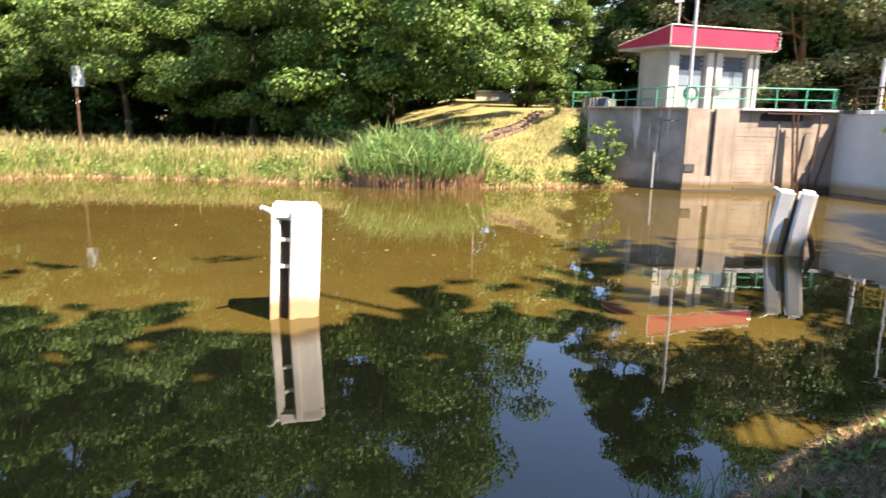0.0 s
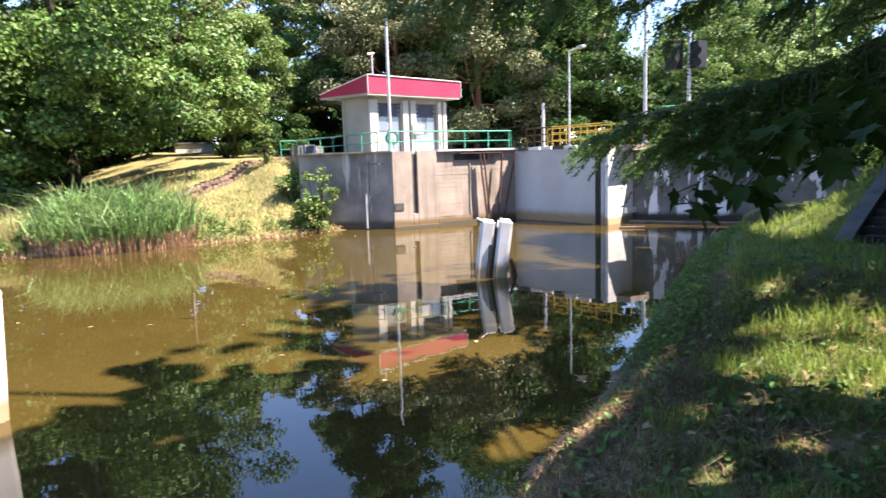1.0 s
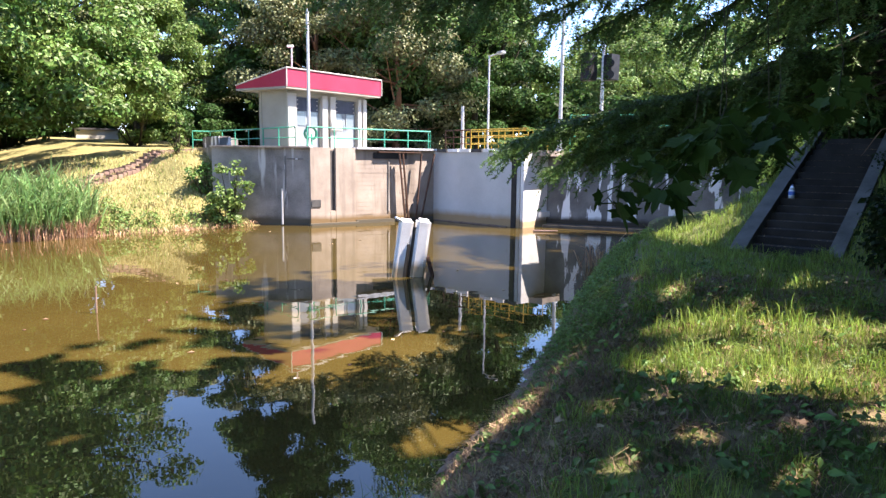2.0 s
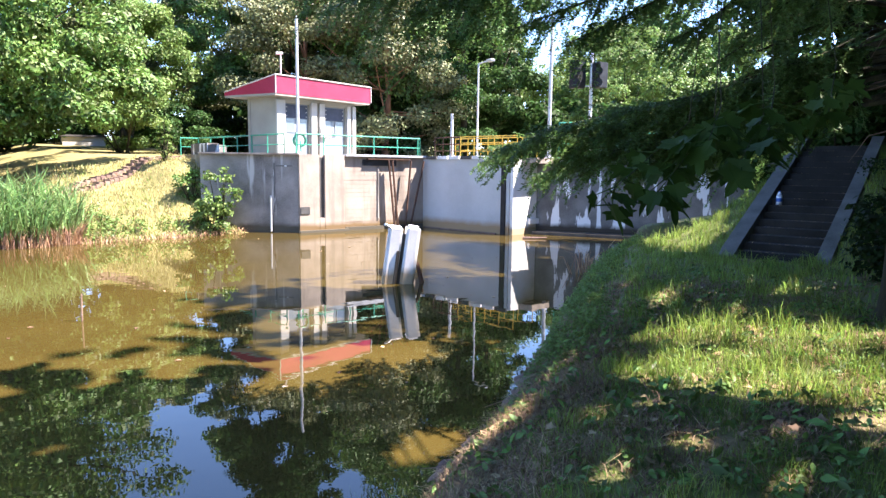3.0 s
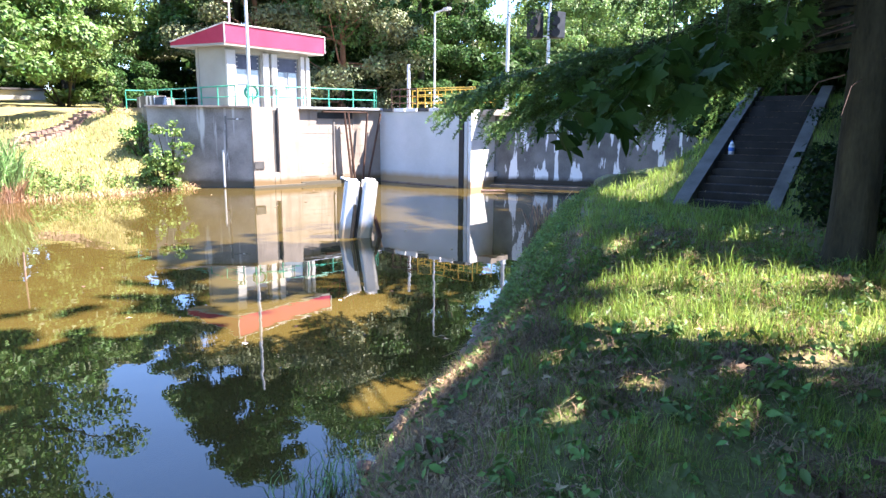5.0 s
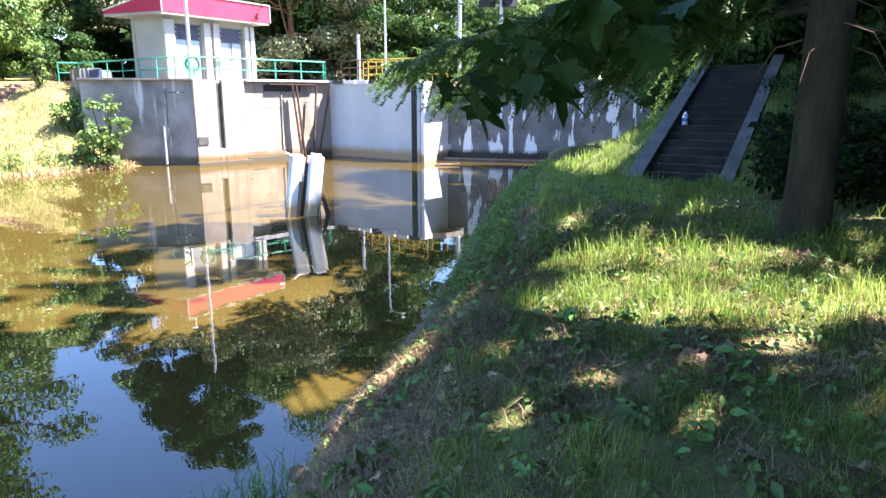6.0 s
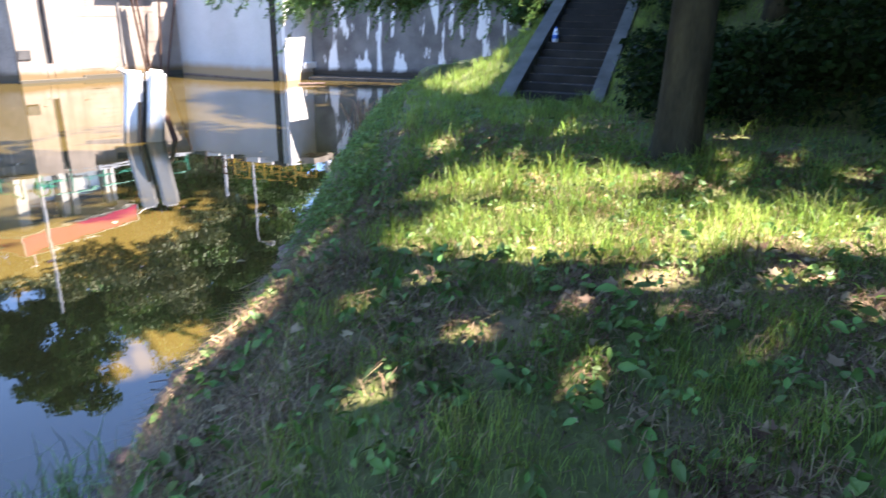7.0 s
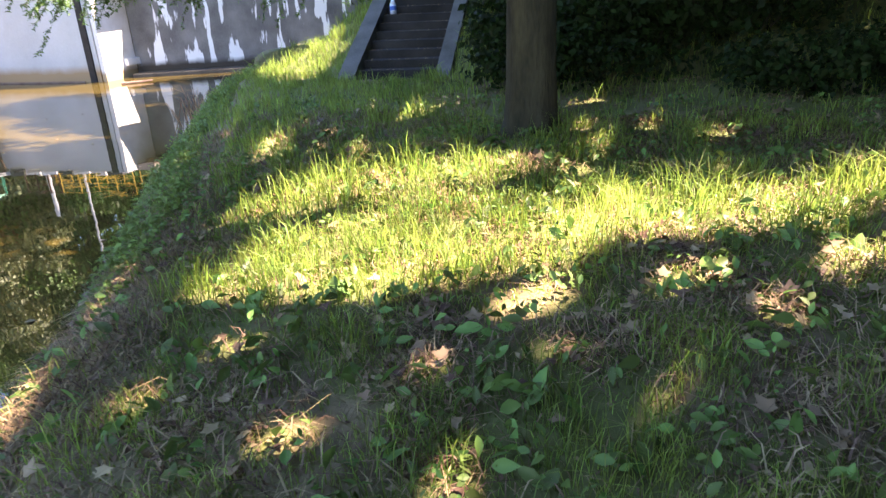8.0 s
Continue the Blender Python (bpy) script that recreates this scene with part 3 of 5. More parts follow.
hazel = shrub("hazel_shrub", on_ground(-6.5, 36.0), "leafy mid-green hazel shrub at the wood's edge", 21, 6.5, 3.4, 8000, 0.26, LEAF, "shrubs at the wood's edge")
under = shrub("understorey_shrub", on_ground(-12, 44), "understorey shrub with deep shade painted into its leaves", 22, 4.0, 3.2, 5000, 0.34, LEAF_DARK, "shrubs at the wood's edge")
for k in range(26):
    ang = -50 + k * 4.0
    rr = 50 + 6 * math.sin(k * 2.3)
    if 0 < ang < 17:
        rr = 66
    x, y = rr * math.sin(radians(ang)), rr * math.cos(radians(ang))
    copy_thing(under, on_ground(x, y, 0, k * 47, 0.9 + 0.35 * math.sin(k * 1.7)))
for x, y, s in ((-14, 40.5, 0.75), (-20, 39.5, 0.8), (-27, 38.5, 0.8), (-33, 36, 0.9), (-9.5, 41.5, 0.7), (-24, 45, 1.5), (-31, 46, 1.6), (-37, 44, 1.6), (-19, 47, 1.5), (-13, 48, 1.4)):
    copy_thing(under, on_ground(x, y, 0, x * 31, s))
tagged(shrub("round_shrub", on_ground(8.2, 44.8), "dark rounded yew shrub behind the mown slope", 23, 3.0, 2.2, 5000, 0.2, LEAF_DARK), category="shrub")
tagged(shrub("elder_shrub", pose(6.75, 28.75, 0.5), "bright green elder growing against the abutment", 24, 2.5, 0.75, 700, 0.17, LEAF_LIGHT), category="shrub")
tagged(shrub("elder_shrub", on_ground(6.0, 30.6), "small green bush at the top of the bank by the abutment", 25, 1.3, 0.7, 600, 0.16, LEAF), category="shrub")
tagged(shrub("hazel_shrub", on_ground(5.0, 43.5), "bright light green hazel in full sun behind the slope", 27, 5.2, 2.3, 9000, 0.2, LEAF_LIGHT), category="shrub")
tagged(shrub("elder_shrub", on_ground(6.45, 28.95), "low bushy green growth at the abutment's foot", 28, 1.3, 0.8, 900, 0.15, LEAF_LIGHT), category="shrub")
tagged(shrub("sapling", on_ground(5.5, 33.5), "slim young sapling on the grassy slope", 26, 2.0, 0.4, 350, 0.15, LEAF_LIGHT), category="sapling")


def far_woods():
    rng = np.random.default_rng(31)
    k = 42000
    ang, rr = np.radians(rng.uniform(-75, 80, k)), rng.uniform(72, 84, k)
    x, y = rr * np.sin(ang), rr * np.cos(ang)
    top = 13 + 5 * np.sin(ang * 23) + 3 * np.sin(ang * 61)
    p = np.stack([x, y, 2 + top * rng.uniform(0, 1, k) ** 0.8], 1)
    v, f = leaf_quads(p, unit(rng.normal(size=(k, 3)) + [0, -0.6, 0.5]), 1.1, rng)
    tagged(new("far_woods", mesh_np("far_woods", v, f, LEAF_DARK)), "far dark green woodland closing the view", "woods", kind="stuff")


far_woods()


# ---------------------------------------------------------------- near trees
def needles_branch(path, rng, twig=0.75, step=0.085, droop=0.55, spacing=0.013):
    """Drooping side shoots, each feathered with short twiglets, and rows of short needles along all of them."""
    path = np.array(path)
    seg = np.linalg.norm(np.diff(path, axis=0), axis=1)
    cum = np.concatenate([[0], np.cumsum(seg)])
    down = np.array([0, 0, -1.0])
    P, D = [], []

    def shoot(o, d, L, sag):
        u = np.linspace(0.02, 1, max(3, int(L / spacing)))[:, None]
        pts = o + d * L * u + down * L * sag * u ** 1.7
        P.append(pts), D.append(unit(np.gradient(pts, axis=0)))
        return pts
    s = 0.6
    while s < cum[-1]:
        i = min(np.searchsorted(cum, s) - 1, len(seg) - 1)
        o = path[i] + (path[i + 1] - path[i]) * (s - cum[i]) / seg[i]
        ax = (path[i + 1] - path[i]) / seg[i]
        side = unit(np.cross(ax, [0, 0, 1.0]))
        for sg in (-1, 1):
            L = twig * rng.uniform(0.3, 1.4) * min(1, 0.3 + (cum[-1] - s) * 0.7)
            d = unit(side * sg * rng.uniform(0.35, 1.0) + ax * rng.uniform(0.4, 0.9))
            pts = shoot(o, d, L, droop * rng.uniform(-0.5, 1.6))
            cross = unit(np.cross(d, [0, 0, 1.0]))
            k = max(2, int(L / 0.04))
            for a in range(k):
                q = pts[int((a + rng.uniform(0.2, 0.9)) / k * (len(pts) - 1))]
                f = 1 - 0.6 * a / k
                shoot(q, unit(cross * (1 if a % 2 else -1) * rng.uniform(0.5, 1) + d * 0.9), f * rng.uniform(0.06, 0.2), rng.uniform(0.1, 0.9))
        s += step * rng.uniform(0.7, 1.3)
    P, D = np.concatenate(P), np.concatenate(D)
    k = len(P)
    sd = unit(np.cross(D, [0, 0, 1.0]) + rng.normal(size=(k, 3)) * 0.45)
    v = []
    for sg in (-1, 1):
        tip = P + sd * sg * (0.030 * rng.uniform(0.6, 1.3, k))[:, None] + D * 0.016
        v.append(np.stack([P - D * 0.0095, P + D * 0.0095, tip], 1).reshape(-1, 3))
    v = np.concatenate(v)
    return v, np.arange(len(v)).reshape(-1, 3)


def branch_path(a, b, sag, n=7):
    a, b = np.array(a, float), np.array(b, float)
    u = np.linspace(0, 1, n)[:, None]
    wave = 0.07 * np.sin(u * [9, 7, 11] + b[None] * 3) * u
    return a + (b - a) * u + np.array([0, 0, 1.0]) * sag * np.sin(np.pi * u) + wave


FIR = Vector((8.35, 3.79, 1.2))


def fir():
    t = thing("fir_tree", pose(*FIR), "tall fir with drooping dark green branches beside the stairs", "tree")
    rng = np.random.default_rng(41)
    bm = bmesh.new()
    hs = [-0.3, -0.05, 0.1, 0.25, 0.5, 0.9, 1.4, 2.0, 2.7, 3.5, 5.0, 8.0, 13.0, 19.0]
    rs = [0.38, 0.32, 0.285, 0.262, 0.245, 0.237, 0.233, 0.23, 0.226, 0.22, 0.205, 0.17, 0.11, 0.03]
    rings = []
    for h, r in zip(hs, rs):
        ring = []
        for k in range(28):
            a = k * math.pi / 14
            rr = r * (1 + 0.05 * noise.noise(Vector((math.cos(a) * 3, math.sin(a) * 3, h * 0.8))) + 0.16 * max(0, 0.35 - h) * math.sin(a * 5 + 1))
            ring.append(bm.verts.new((rr * math.cos(a) + 0.02 * math.sin(h), rr * math.sin(a), h)))
        rings.append(ring)
    for a, b in zip(rings[:-1], rings[1:]):
        for k in range(28):
            bm.faces.new((a[k], a[(k + 1) % 28], b[(k + 1) % 28], b[k]))
    part("trunk", bm, BARK, t, smooth=True)
    o = np.array(FIR)
    plan = [((0, 0, z), tip, sag) for z, tip, sag in (
        (3.0, (5.24, 7.76, 2.95), 0.05), (3.1, (5.7, 6.9, 3.0), 0.1), (2.8, (6.4, 7.5, 2.9), 0.1), (3.2, (4.95, 7.15, 3.1), 0.0), (2.7, (5.9, 7.6, 2.7), 0.1), (3.0, (7.0, 6.6, 3.0), 0.2), (2.5, (6.6, 6.4, 2.75), 0.15),
        (2.9, (6.9, 7.4, 2.9), 0.2), (2.6, (7.6, 6.2, 2.9), 0.1), (4.4, (3.65, 7.27, 4.5), 0.4), (4.3, (4.75, 6.56, 4.35), 0.4), (4.2, (5.24, 6.14, 4.2), 0.4), (4.2, (5.9, 5.5, 4.15), 0.3), (4.3, (2.9, 7.5, 4.55), 0.5),
        (4.0, (6.3, 5.0, 4.0), 0.3), (4.7, (3.1, 7.0, 4.75), 0.3), (4.6, (2.3, 7.2, 4.65), 0.4), (4.7, (2.7, 6.5, 4.6), 0.2), (3.2, (10.4, 6.2, 3.7), 0.5), (3.0, (10.0, 2.0, 3.4), 0.5), (3.3, (7.5, 1.6, 3.8), 0.5), (3.4, (7.4, 5.4, 3.5), 0.2),
        (3.2, (6.7, 5.2, 4.1), 0.2), (2.6, (7.2, 4.7, 3.6), 0.1), (2.9, (6.7, 5.8, 3.7), 0.2), (3.4, (7.3, 5.4, 4.5), 0.2), (2.8, (7.9, 5.6, 3.9), 0.2), (3.8, (6.9, 4.6, 4.6), 0.2))]
    for k in range(11):
        a = radians(95 + 12.5 * (k % 11) + rng.uniform(-6, 6))
        z = 5.2 + 0.2 * k
        L = rng.uniform(1.6, 2.6)
        plan.append(((0, 0, z), (FIR.x + L * math.cos(a), FIR.y + L * math.sin(a), FIR.z + z - 0.6 - rng.uniform(0, 0.8)), 0.6))
    for j, (a, b, sag) in enumerate(plan):
        path = branch_path(a, np.array(b) - o, sag)
        bm = bmesh.new()
        for i in range(len(path) - 1):
            tube(bm, path[i], path[i + 1], 0.04 * (1 - i / 7.5), 0.04 * (1 - (i + 1) / 7.5), 5)
        br = part("branch", bm, BARK, t)
        v, f = needles_branch(path, rng, 0.75, 0.1, 1.0) if 8 < j < 18 else needles_branch(path, rng, step=0.07 if j < 9 else 0.12)
        if j > 17:
            f = f[keep_lit(v[f[:, 0]] + o)]
        new("needles", mesh_np("needles", v, f, NEEDLE)).parent = br
    # dead twigs on the bole
    for k in range(16):
        bm = bmesh.new()
        a, z = rng.uniform(0, 6.28), rng.uniform(2.0, 3.6)
        d = Vector((math.cos(a), math.sin(a), -0.3)) * rng.uniform(0.4, 0.9)
        p = Vector((0.25 * math.cos(a), 0.25 * math.sin(a), z))
        tube(bm, p, p + d * 0.6, 0.009, 0.006, 4), tube(bm, p + d * 0.6, p + d + Vector((0, 0, -0.25)), 0.006, 0.002, 4)
        part("dead_twig", bm, STONE, t)
    # the high crown
    k = 16000
    z = rng.uniform(5.5, 19.5, k)
    rad = (4.6 * (1 - (z - 4) / 17) + 0.3) * rng.uniform(0.1, 1, k) ** 0.6
    a = rng.uniform(0, 2 * np.pi, k)
    keepz = (np.sin(a * 5 + z * 4.5) + np.sin(a * 3 - z * 2.0)) > -0.5
    p = np.stack([rad * np.cos(a), rad * np.sin(a), z - 0.25 * rad], 1)[keepz]
    p = p[keep_lit(p + o)]
    v, f = leaf_quads(p, unit(rng.normal(size=p.shape) * 0.5 + [0, 0, 1]), 0.34, rng, 0.5)
    new("crown", mesh_np("crown", v, f, NEEDLE)).parent = t
    return t


fir()
NEAR = "trees over the near bank"
# four trees out of view, added so that their crowns shade bank and pond
tree("maple_tree", on_ground(3.8, -2.6), "out-of-view mature maple added to shade the near bank", "tree", 51, 20, 6.8, 6.0, 46000, 0.34, LEAF, clumps=60, trunk_r=0.32, group=NEAR, gaps=True, cr=(0.16, 0.28))
tree("maple_tree", on_ground(-3.5, -5.0), "out-of-view tall maple added to shade the water", "tree", 52, 19, 6.0, 5.0, 26000, 0.34, LEAF, clumps=50, trunk_r=0.32, group=NEAR, gaps=True, cr=(0.16, 0.30))
tree("lime_tree", on_ground(-0.8, -3.4), "out-of-view tall lime tree added to shade the near bank", "tree", 53, 21, 6.4, 6.5, 32000, 0.34, LEAF, clumps=60, trunk_r=0.34, group=NEAR, gaps=True, cr=(0.16, 0.30))
tree("lime_tree", on_ground(6.5, -0.6), "out-of-view lime tree with a high crown added to shade bank and pond", "tree", 54, 21, 6.4, 7.5, 46000, 0.36, LEAF, clumps=60, trunk_r=0.3, group=NEAR, gaps=True, cr=(0.18, 0.32))
# (23, 11.5), (17, 3) and (15.7, 4.9) are added or raised to cast shade
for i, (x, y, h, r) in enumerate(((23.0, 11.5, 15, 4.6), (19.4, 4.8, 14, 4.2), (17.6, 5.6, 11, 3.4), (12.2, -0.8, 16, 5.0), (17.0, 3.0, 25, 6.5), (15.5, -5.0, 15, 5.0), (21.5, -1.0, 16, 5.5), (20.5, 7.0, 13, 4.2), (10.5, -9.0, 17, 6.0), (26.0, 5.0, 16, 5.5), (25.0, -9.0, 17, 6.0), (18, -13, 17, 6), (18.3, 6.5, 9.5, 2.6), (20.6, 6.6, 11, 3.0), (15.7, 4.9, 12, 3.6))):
    tree("deciduous_tree", on_ground(x, y), "tree of the embankment wood, its shade painted into dark leaves", "tree", 60 + i, h, r, 3.0, 17000, 0.36, LEAF_DARK, clumps=40, trunk_r=0.2 + 0.02 * (i % 3), group="trees on the embankment", gaps=True, cr=(0.2, 0.34))
ivy = shrub("ivy_bush", on_ground(12.4, 4.4), "ivy and nettles on the embankment, deep shade painted into their leaves", 71, 1.1, 1.7, 2600, 0.13, IVY_SHADED, "undergrowth on the embankment")
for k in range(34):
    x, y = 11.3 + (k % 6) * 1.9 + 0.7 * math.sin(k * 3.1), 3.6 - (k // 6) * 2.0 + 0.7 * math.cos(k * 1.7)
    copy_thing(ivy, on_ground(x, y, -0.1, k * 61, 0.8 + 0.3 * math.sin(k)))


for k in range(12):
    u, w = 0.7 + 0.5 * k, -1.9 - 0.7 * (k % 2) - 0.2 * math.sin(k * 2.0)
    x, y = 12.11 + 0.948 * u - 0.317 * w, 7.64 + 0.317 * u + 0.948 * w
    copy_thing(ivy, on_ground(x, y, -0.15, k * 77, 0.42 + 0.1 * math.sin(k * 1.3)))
# the five with y below -5 are unseen, added to block low sky light
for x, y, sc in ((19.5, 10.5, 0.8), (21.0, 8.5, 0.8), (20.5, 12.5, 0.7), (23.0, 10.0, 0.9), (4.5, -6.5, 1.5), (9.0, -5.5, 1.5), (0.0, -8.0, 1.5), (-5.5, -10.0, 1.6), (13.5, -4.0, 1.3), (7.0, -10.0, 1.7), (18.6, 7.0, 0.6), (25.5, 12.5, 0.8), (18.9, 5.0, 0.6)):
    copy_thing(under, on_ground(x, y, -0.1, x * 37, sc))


def maple_outline(bm, m, s):
    """One five-lobed leaf, slightly cupped."""
    pts = [(0, 0), (0.18, -0.05), (0.42, -0.02), (0.36, 0.14), (0.62, 0.42), (0.36, 0.44), (0.30, 0.56), (0.16, 0.52), (0.14, 0.74), (0, 1.0)]
    pts = pts + [(-x, y) for x, y in pts[-2:0:-1]]
    c = bm.verts.new(m @ Vector((0, 0.36 * s, -0.04 * s)))
    vs = [bm.verts.new(m @ Vector((x * s, y * s, 0.10 * s * abs(x) - 0.12 * s * y * y))) for x, y in pts]
    for i in range(len(vs)):
        bm.faces.new((c, vs[i], vs[(i + 1) % len(vs)]))


def maple_spray():
    """The low maple twig that hangs close to the camera's way."""
    t = thing("maple_branch", pose(2.4, 2.0, 3.6), "low maple branch overhead, shade painted into its large green leaves", "branch")
    rnd = random.Random(5)
    twigs = [((-0.55, -0.3, 1.0), (-0.85, -0.42, -0.62), (-1.33, -0.52, -0.86)), ((-0.72, -0.36, 0.1), (-0.88, -0.55, -0.58), (-1.08, -0.66, -0.70)), ((-0.5, -0.3, 0.8), (-0.55, -0.5, -0.5), (-0.85, -0.68, -0.66)),
             ((-0.55, -0.3, 0.9), (-0.84, -0.5, -0.62), (-1.17, -0.58, -0.83)), ((-0.5, -0.3, 0.8), (-0.66, -0.54, -0.6), (-0.98, -0.68, -0.76)), ((-0.3, -0.3, 0.8), (-0.2, -0.5, -0.4), (-0.45, -0.62, -0.58))]
    ends = []
    for a, b, c in twigs:
        bm = bmesh.new()
        tube(bm, a, b, 0.0016, 0.0014, 4), tube(bm, b, c, 0.0016, 0.001, 4)
        part("twig", bm, BARK, t)
        for k in range(13):
            u = 0.2 + 0.8 * k / 12
            ends.append((Vector(b).lerp(Vector(c), u), u))
    for p, u in ends:
        lb = bmesh.new()
        a = rnd.uniform(0, 6.28)
        d = Vector((math.cos(a), math.sin(a), rnd.uniform(-0.9, 0.1))) * rnd.uniform(0.03, 0.07)
        q = p + d
        tube(lb, p, q, 0.002, 0.0015, 4)
        m = Matrix.Translation(q) @ pose(0, 0, 0, rnd.uniform(-80, -25), rnd.uniform(-30, 30), math.degrees(a) - 90)
        maple_outline(lb, m, rnd.uniform(0.06, 0.10))
        part("leaf", lb, MAPLE_SHADED, t)
    return t


maple_spray()


# ---------------------------------------------------------------- the sluice
def sub(p, q):
    return (p[0] - q[0], p[1] - q[1])


def wall_details():
    u = along((*WC, 0), GC)
    a = bpy.data.objects["sluice_abutment"]
    inv = a.matrix_world.inverted() @ u
    # smooth pilaster at the corner, with its stop-log slot as a real recess between two leaves
    for lo, hi in (((-0.02, -0.14, -1.2), (0.92, 0.0, DECK + 0.02)), ((1.18, -0.14, -1.2), (2.16, 0.0, DECK + 0.02)), ((0.92, -0.14, -1.2), (1.18, 0.0, 0.62))):
        part("pilaster", boxed(lo, hi, 0.012, inv), CONCRETE, a)
    part("slot_back", boxed((0.92, -0.03, 0.62), (1.18, 0.005, DECK - 0.1), 0, inv), SLATE, a)
    part("hatch", boxed((0.02, -0.17, 0.80), (0.45, -0.13, 1.12), 0.01, inv), SLATE, a)
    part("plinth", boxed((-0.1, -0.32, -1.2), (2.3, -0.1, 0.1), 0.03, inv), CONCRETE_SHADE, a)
    rnd = random.Random(8)
    z = 0.0
    while z < DECK - 0.2:
        x, hgt = 2.18, 0.19
        while x < 6.4:
            w = rnd.uniform(0.6, 1.5)
            part("course", boxed((x, -0.008 - rnd.uniform(0, 0.012), z), (min(x + w, 6.45) - 0.006, 0.01, z + hgt - 0.006), 0, inv), CONCRETE, a)
            x += w
        z += hgt
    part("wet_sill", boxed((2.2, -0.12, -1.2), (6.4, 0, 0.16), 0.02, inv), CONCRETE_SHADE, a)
    part("deck_edge", boxed((2.2, -0.2, DECK - 0.03), (6.6, 0.3, DECK + 0.07), 0.01, inv), STEEL, a)
    # black slab on the wall, standing in for the dark under the hoist plate
    part("recess_shade", boxed((3.1, -0.06, 2.93), (4.9, 0.0, 3.2), 0.0, inv), BLACK, a)
    part("hoist_plate", boxed((3.3, -0.22, 3.2), (5.6, -0.02, 3.26), 0.01, inv), RUSTY, a)
    part("vertical_rail", boxed((3.9, -0.06, 0.5), (3.96, -0.02, 2.9), 0.0, inv), CONCRETE_SHADE, a)
    s = a.matrix_world.inverted() @ along((*WC, 0), WE)
    part("drain_pipe", tubed((1.18, 0.05, 0.05), (1.18, 0.05, 1.6), 0.05), STEEL, a, "short pale drain pipe").matrix_local = s
    part("side_panel", boxed((1.0, -0.005, 0.9), (1.06, 0.03, 3.0), 0, s), CONCRETE_DARK, a)
    part("side_panel", boxed((0.25, -0.005, 2.85), (0.95, 0.03, 2.9), 0, s), CONCRETE_DARK, a)
    part("coping", boxed((-0.05, -0.3, DECK - 0.02), (4.2, 0.16, DECK + 0.06), 0.015, s), CONCRETE, a)


wall_details()


def girders():
    """Two pairs of thin guide bars on the wall that draw together towards the water."""
    for x0, x1, xa, xb in ((14.26, 14.45, 14.62, 14.78), (15.44, 16.15, 15.05, 15.22)):
        t = thing("guide_bar", pose(x0, 27.9, 2.98), "thin rusty steel guide bars standing against the sluice wall", "guide bar", "guide bars at the sluice")
        for a, c in ((x0, xa), (x1, xb)):
            part("bar", tubed((a - x0, 0.1, 0.2), (c - x0, 0.02, -3.6), 0.05, None, 6), RUSTY, t)
        for j in range(5 if x1 - x0 < 0.5 else 0):
            k = (j + 1) / 6
            a, c = x0 + (xa - x0) * k, x1 + (xb - x1) * k
            part("rung", tubed((a - x0, 0.08, -2.9 * k), (c - x0, 0.08, -2.9 * k), 0.015, None, 5), RUSTY, t)


girders()


def gate_details():
    m = along((*GC, 0), PR)
    L = (Vector(PR) - Vector(GC)).length
    g = thing("gate_fittings", m, "dark seal and walkway slab on the sluice wall", "fittings")
    part("seal", boxed((L - 1.75, -0.03, -1.2), (L - 1.50, 0.3, DECK - 0.1), 0.01, pose(0, -0.13, 0)), BLACK, g)
    for k in range(7):
        part("edge_block", boxed((0.3 + k * 0.72, -0.12, DECK - 0.09), (0.95 + k * 0.72, 0.4, DECK + 0.06), 0.012), WHITE if k % 3 else SLATE, g)
    part("notch_block", boxed((1.1, -0.14, 0.42), (1.95, 0.3, 0.66), 0.015, m.inverted() @ along((*PIER_A, 0), PIER_B)), WHITE, g)
    part("float_line", tubed((0.2, -0.12, 0.02), (L - 1.9, -0.25, 0.02), 0.03, None, 6), STONE, g)


gate_details()


def railing(name, pts, z, h, mat, label, cols, mids=(0.5,), spacing=1.3, r=0.028, group=""):
    t = thing(name, pose(pts[0][0], pts[0][1], z), label, "railing", group)
    o = Vector((pts[0][0], pts[0][1], 0))
    for a, b in zip(pts[:-1], pts[1:]):
        a, b = Vector((*a, 0)) - o, Vector((*b, 0)) - o
        k = max(1, round((b - a).length / spacing))
        for i in range(k + 1):
            p = a.lerp(b, i / k)
            part("post", tubed((p.x, p.y, -0.05), (p.x, p.y, h), r, None, 6), mat, t)
        part("handrail", tubed((a.x, a.y, h), (b.x, b.y, h), r * 1.1, None, 8), mat, t)
        for f in mids:
            part("midrail", tubed((a.x, a.y, h * f), (b.x, b.y, h * f), r * 0.75, None, 6), mat, t)
    return t


railing("railing", [(6.9, 37.2), (7.75, 37.0), (9.55, 28.75)], DECK, 0.9, GREEN, "green painted tubular steel railing on the deck's edge", None, group="deck railings")
railing("railing", [(9.95, 28.35), (16.35, 28.75), (16.9, 29.9)], DECK, 0.9, GREEN, "green painted tubular steel railing in front of the gatehouse", None, group="deck railings")
gd = (Vector(PR) - Vector(GC)).normalized()
gn = Vector((-gd.y, gd.x))
p0, p1 = Vector(GC) + gn * 0.5 + gd * 0.3, Vector(PR) + gn * 0.5 - gd * 1.4
railing("railing", [tuple(p0), tuple(p0 + gd * 1.6)], DECK, 0.95, RUSTY, "rusty red railing at the end of the walkway", None, (0.33, 0.66), 0.5, group="walkway railings")
railing("railing", [tuple(p0 + gd * 1.65), tuple(p1)], DECK, 0.95, YELLOW, "yellow painted railing along the sluice walkway", None, (0.35, 0.7), 0.8, 0.022, group="walkway railings")
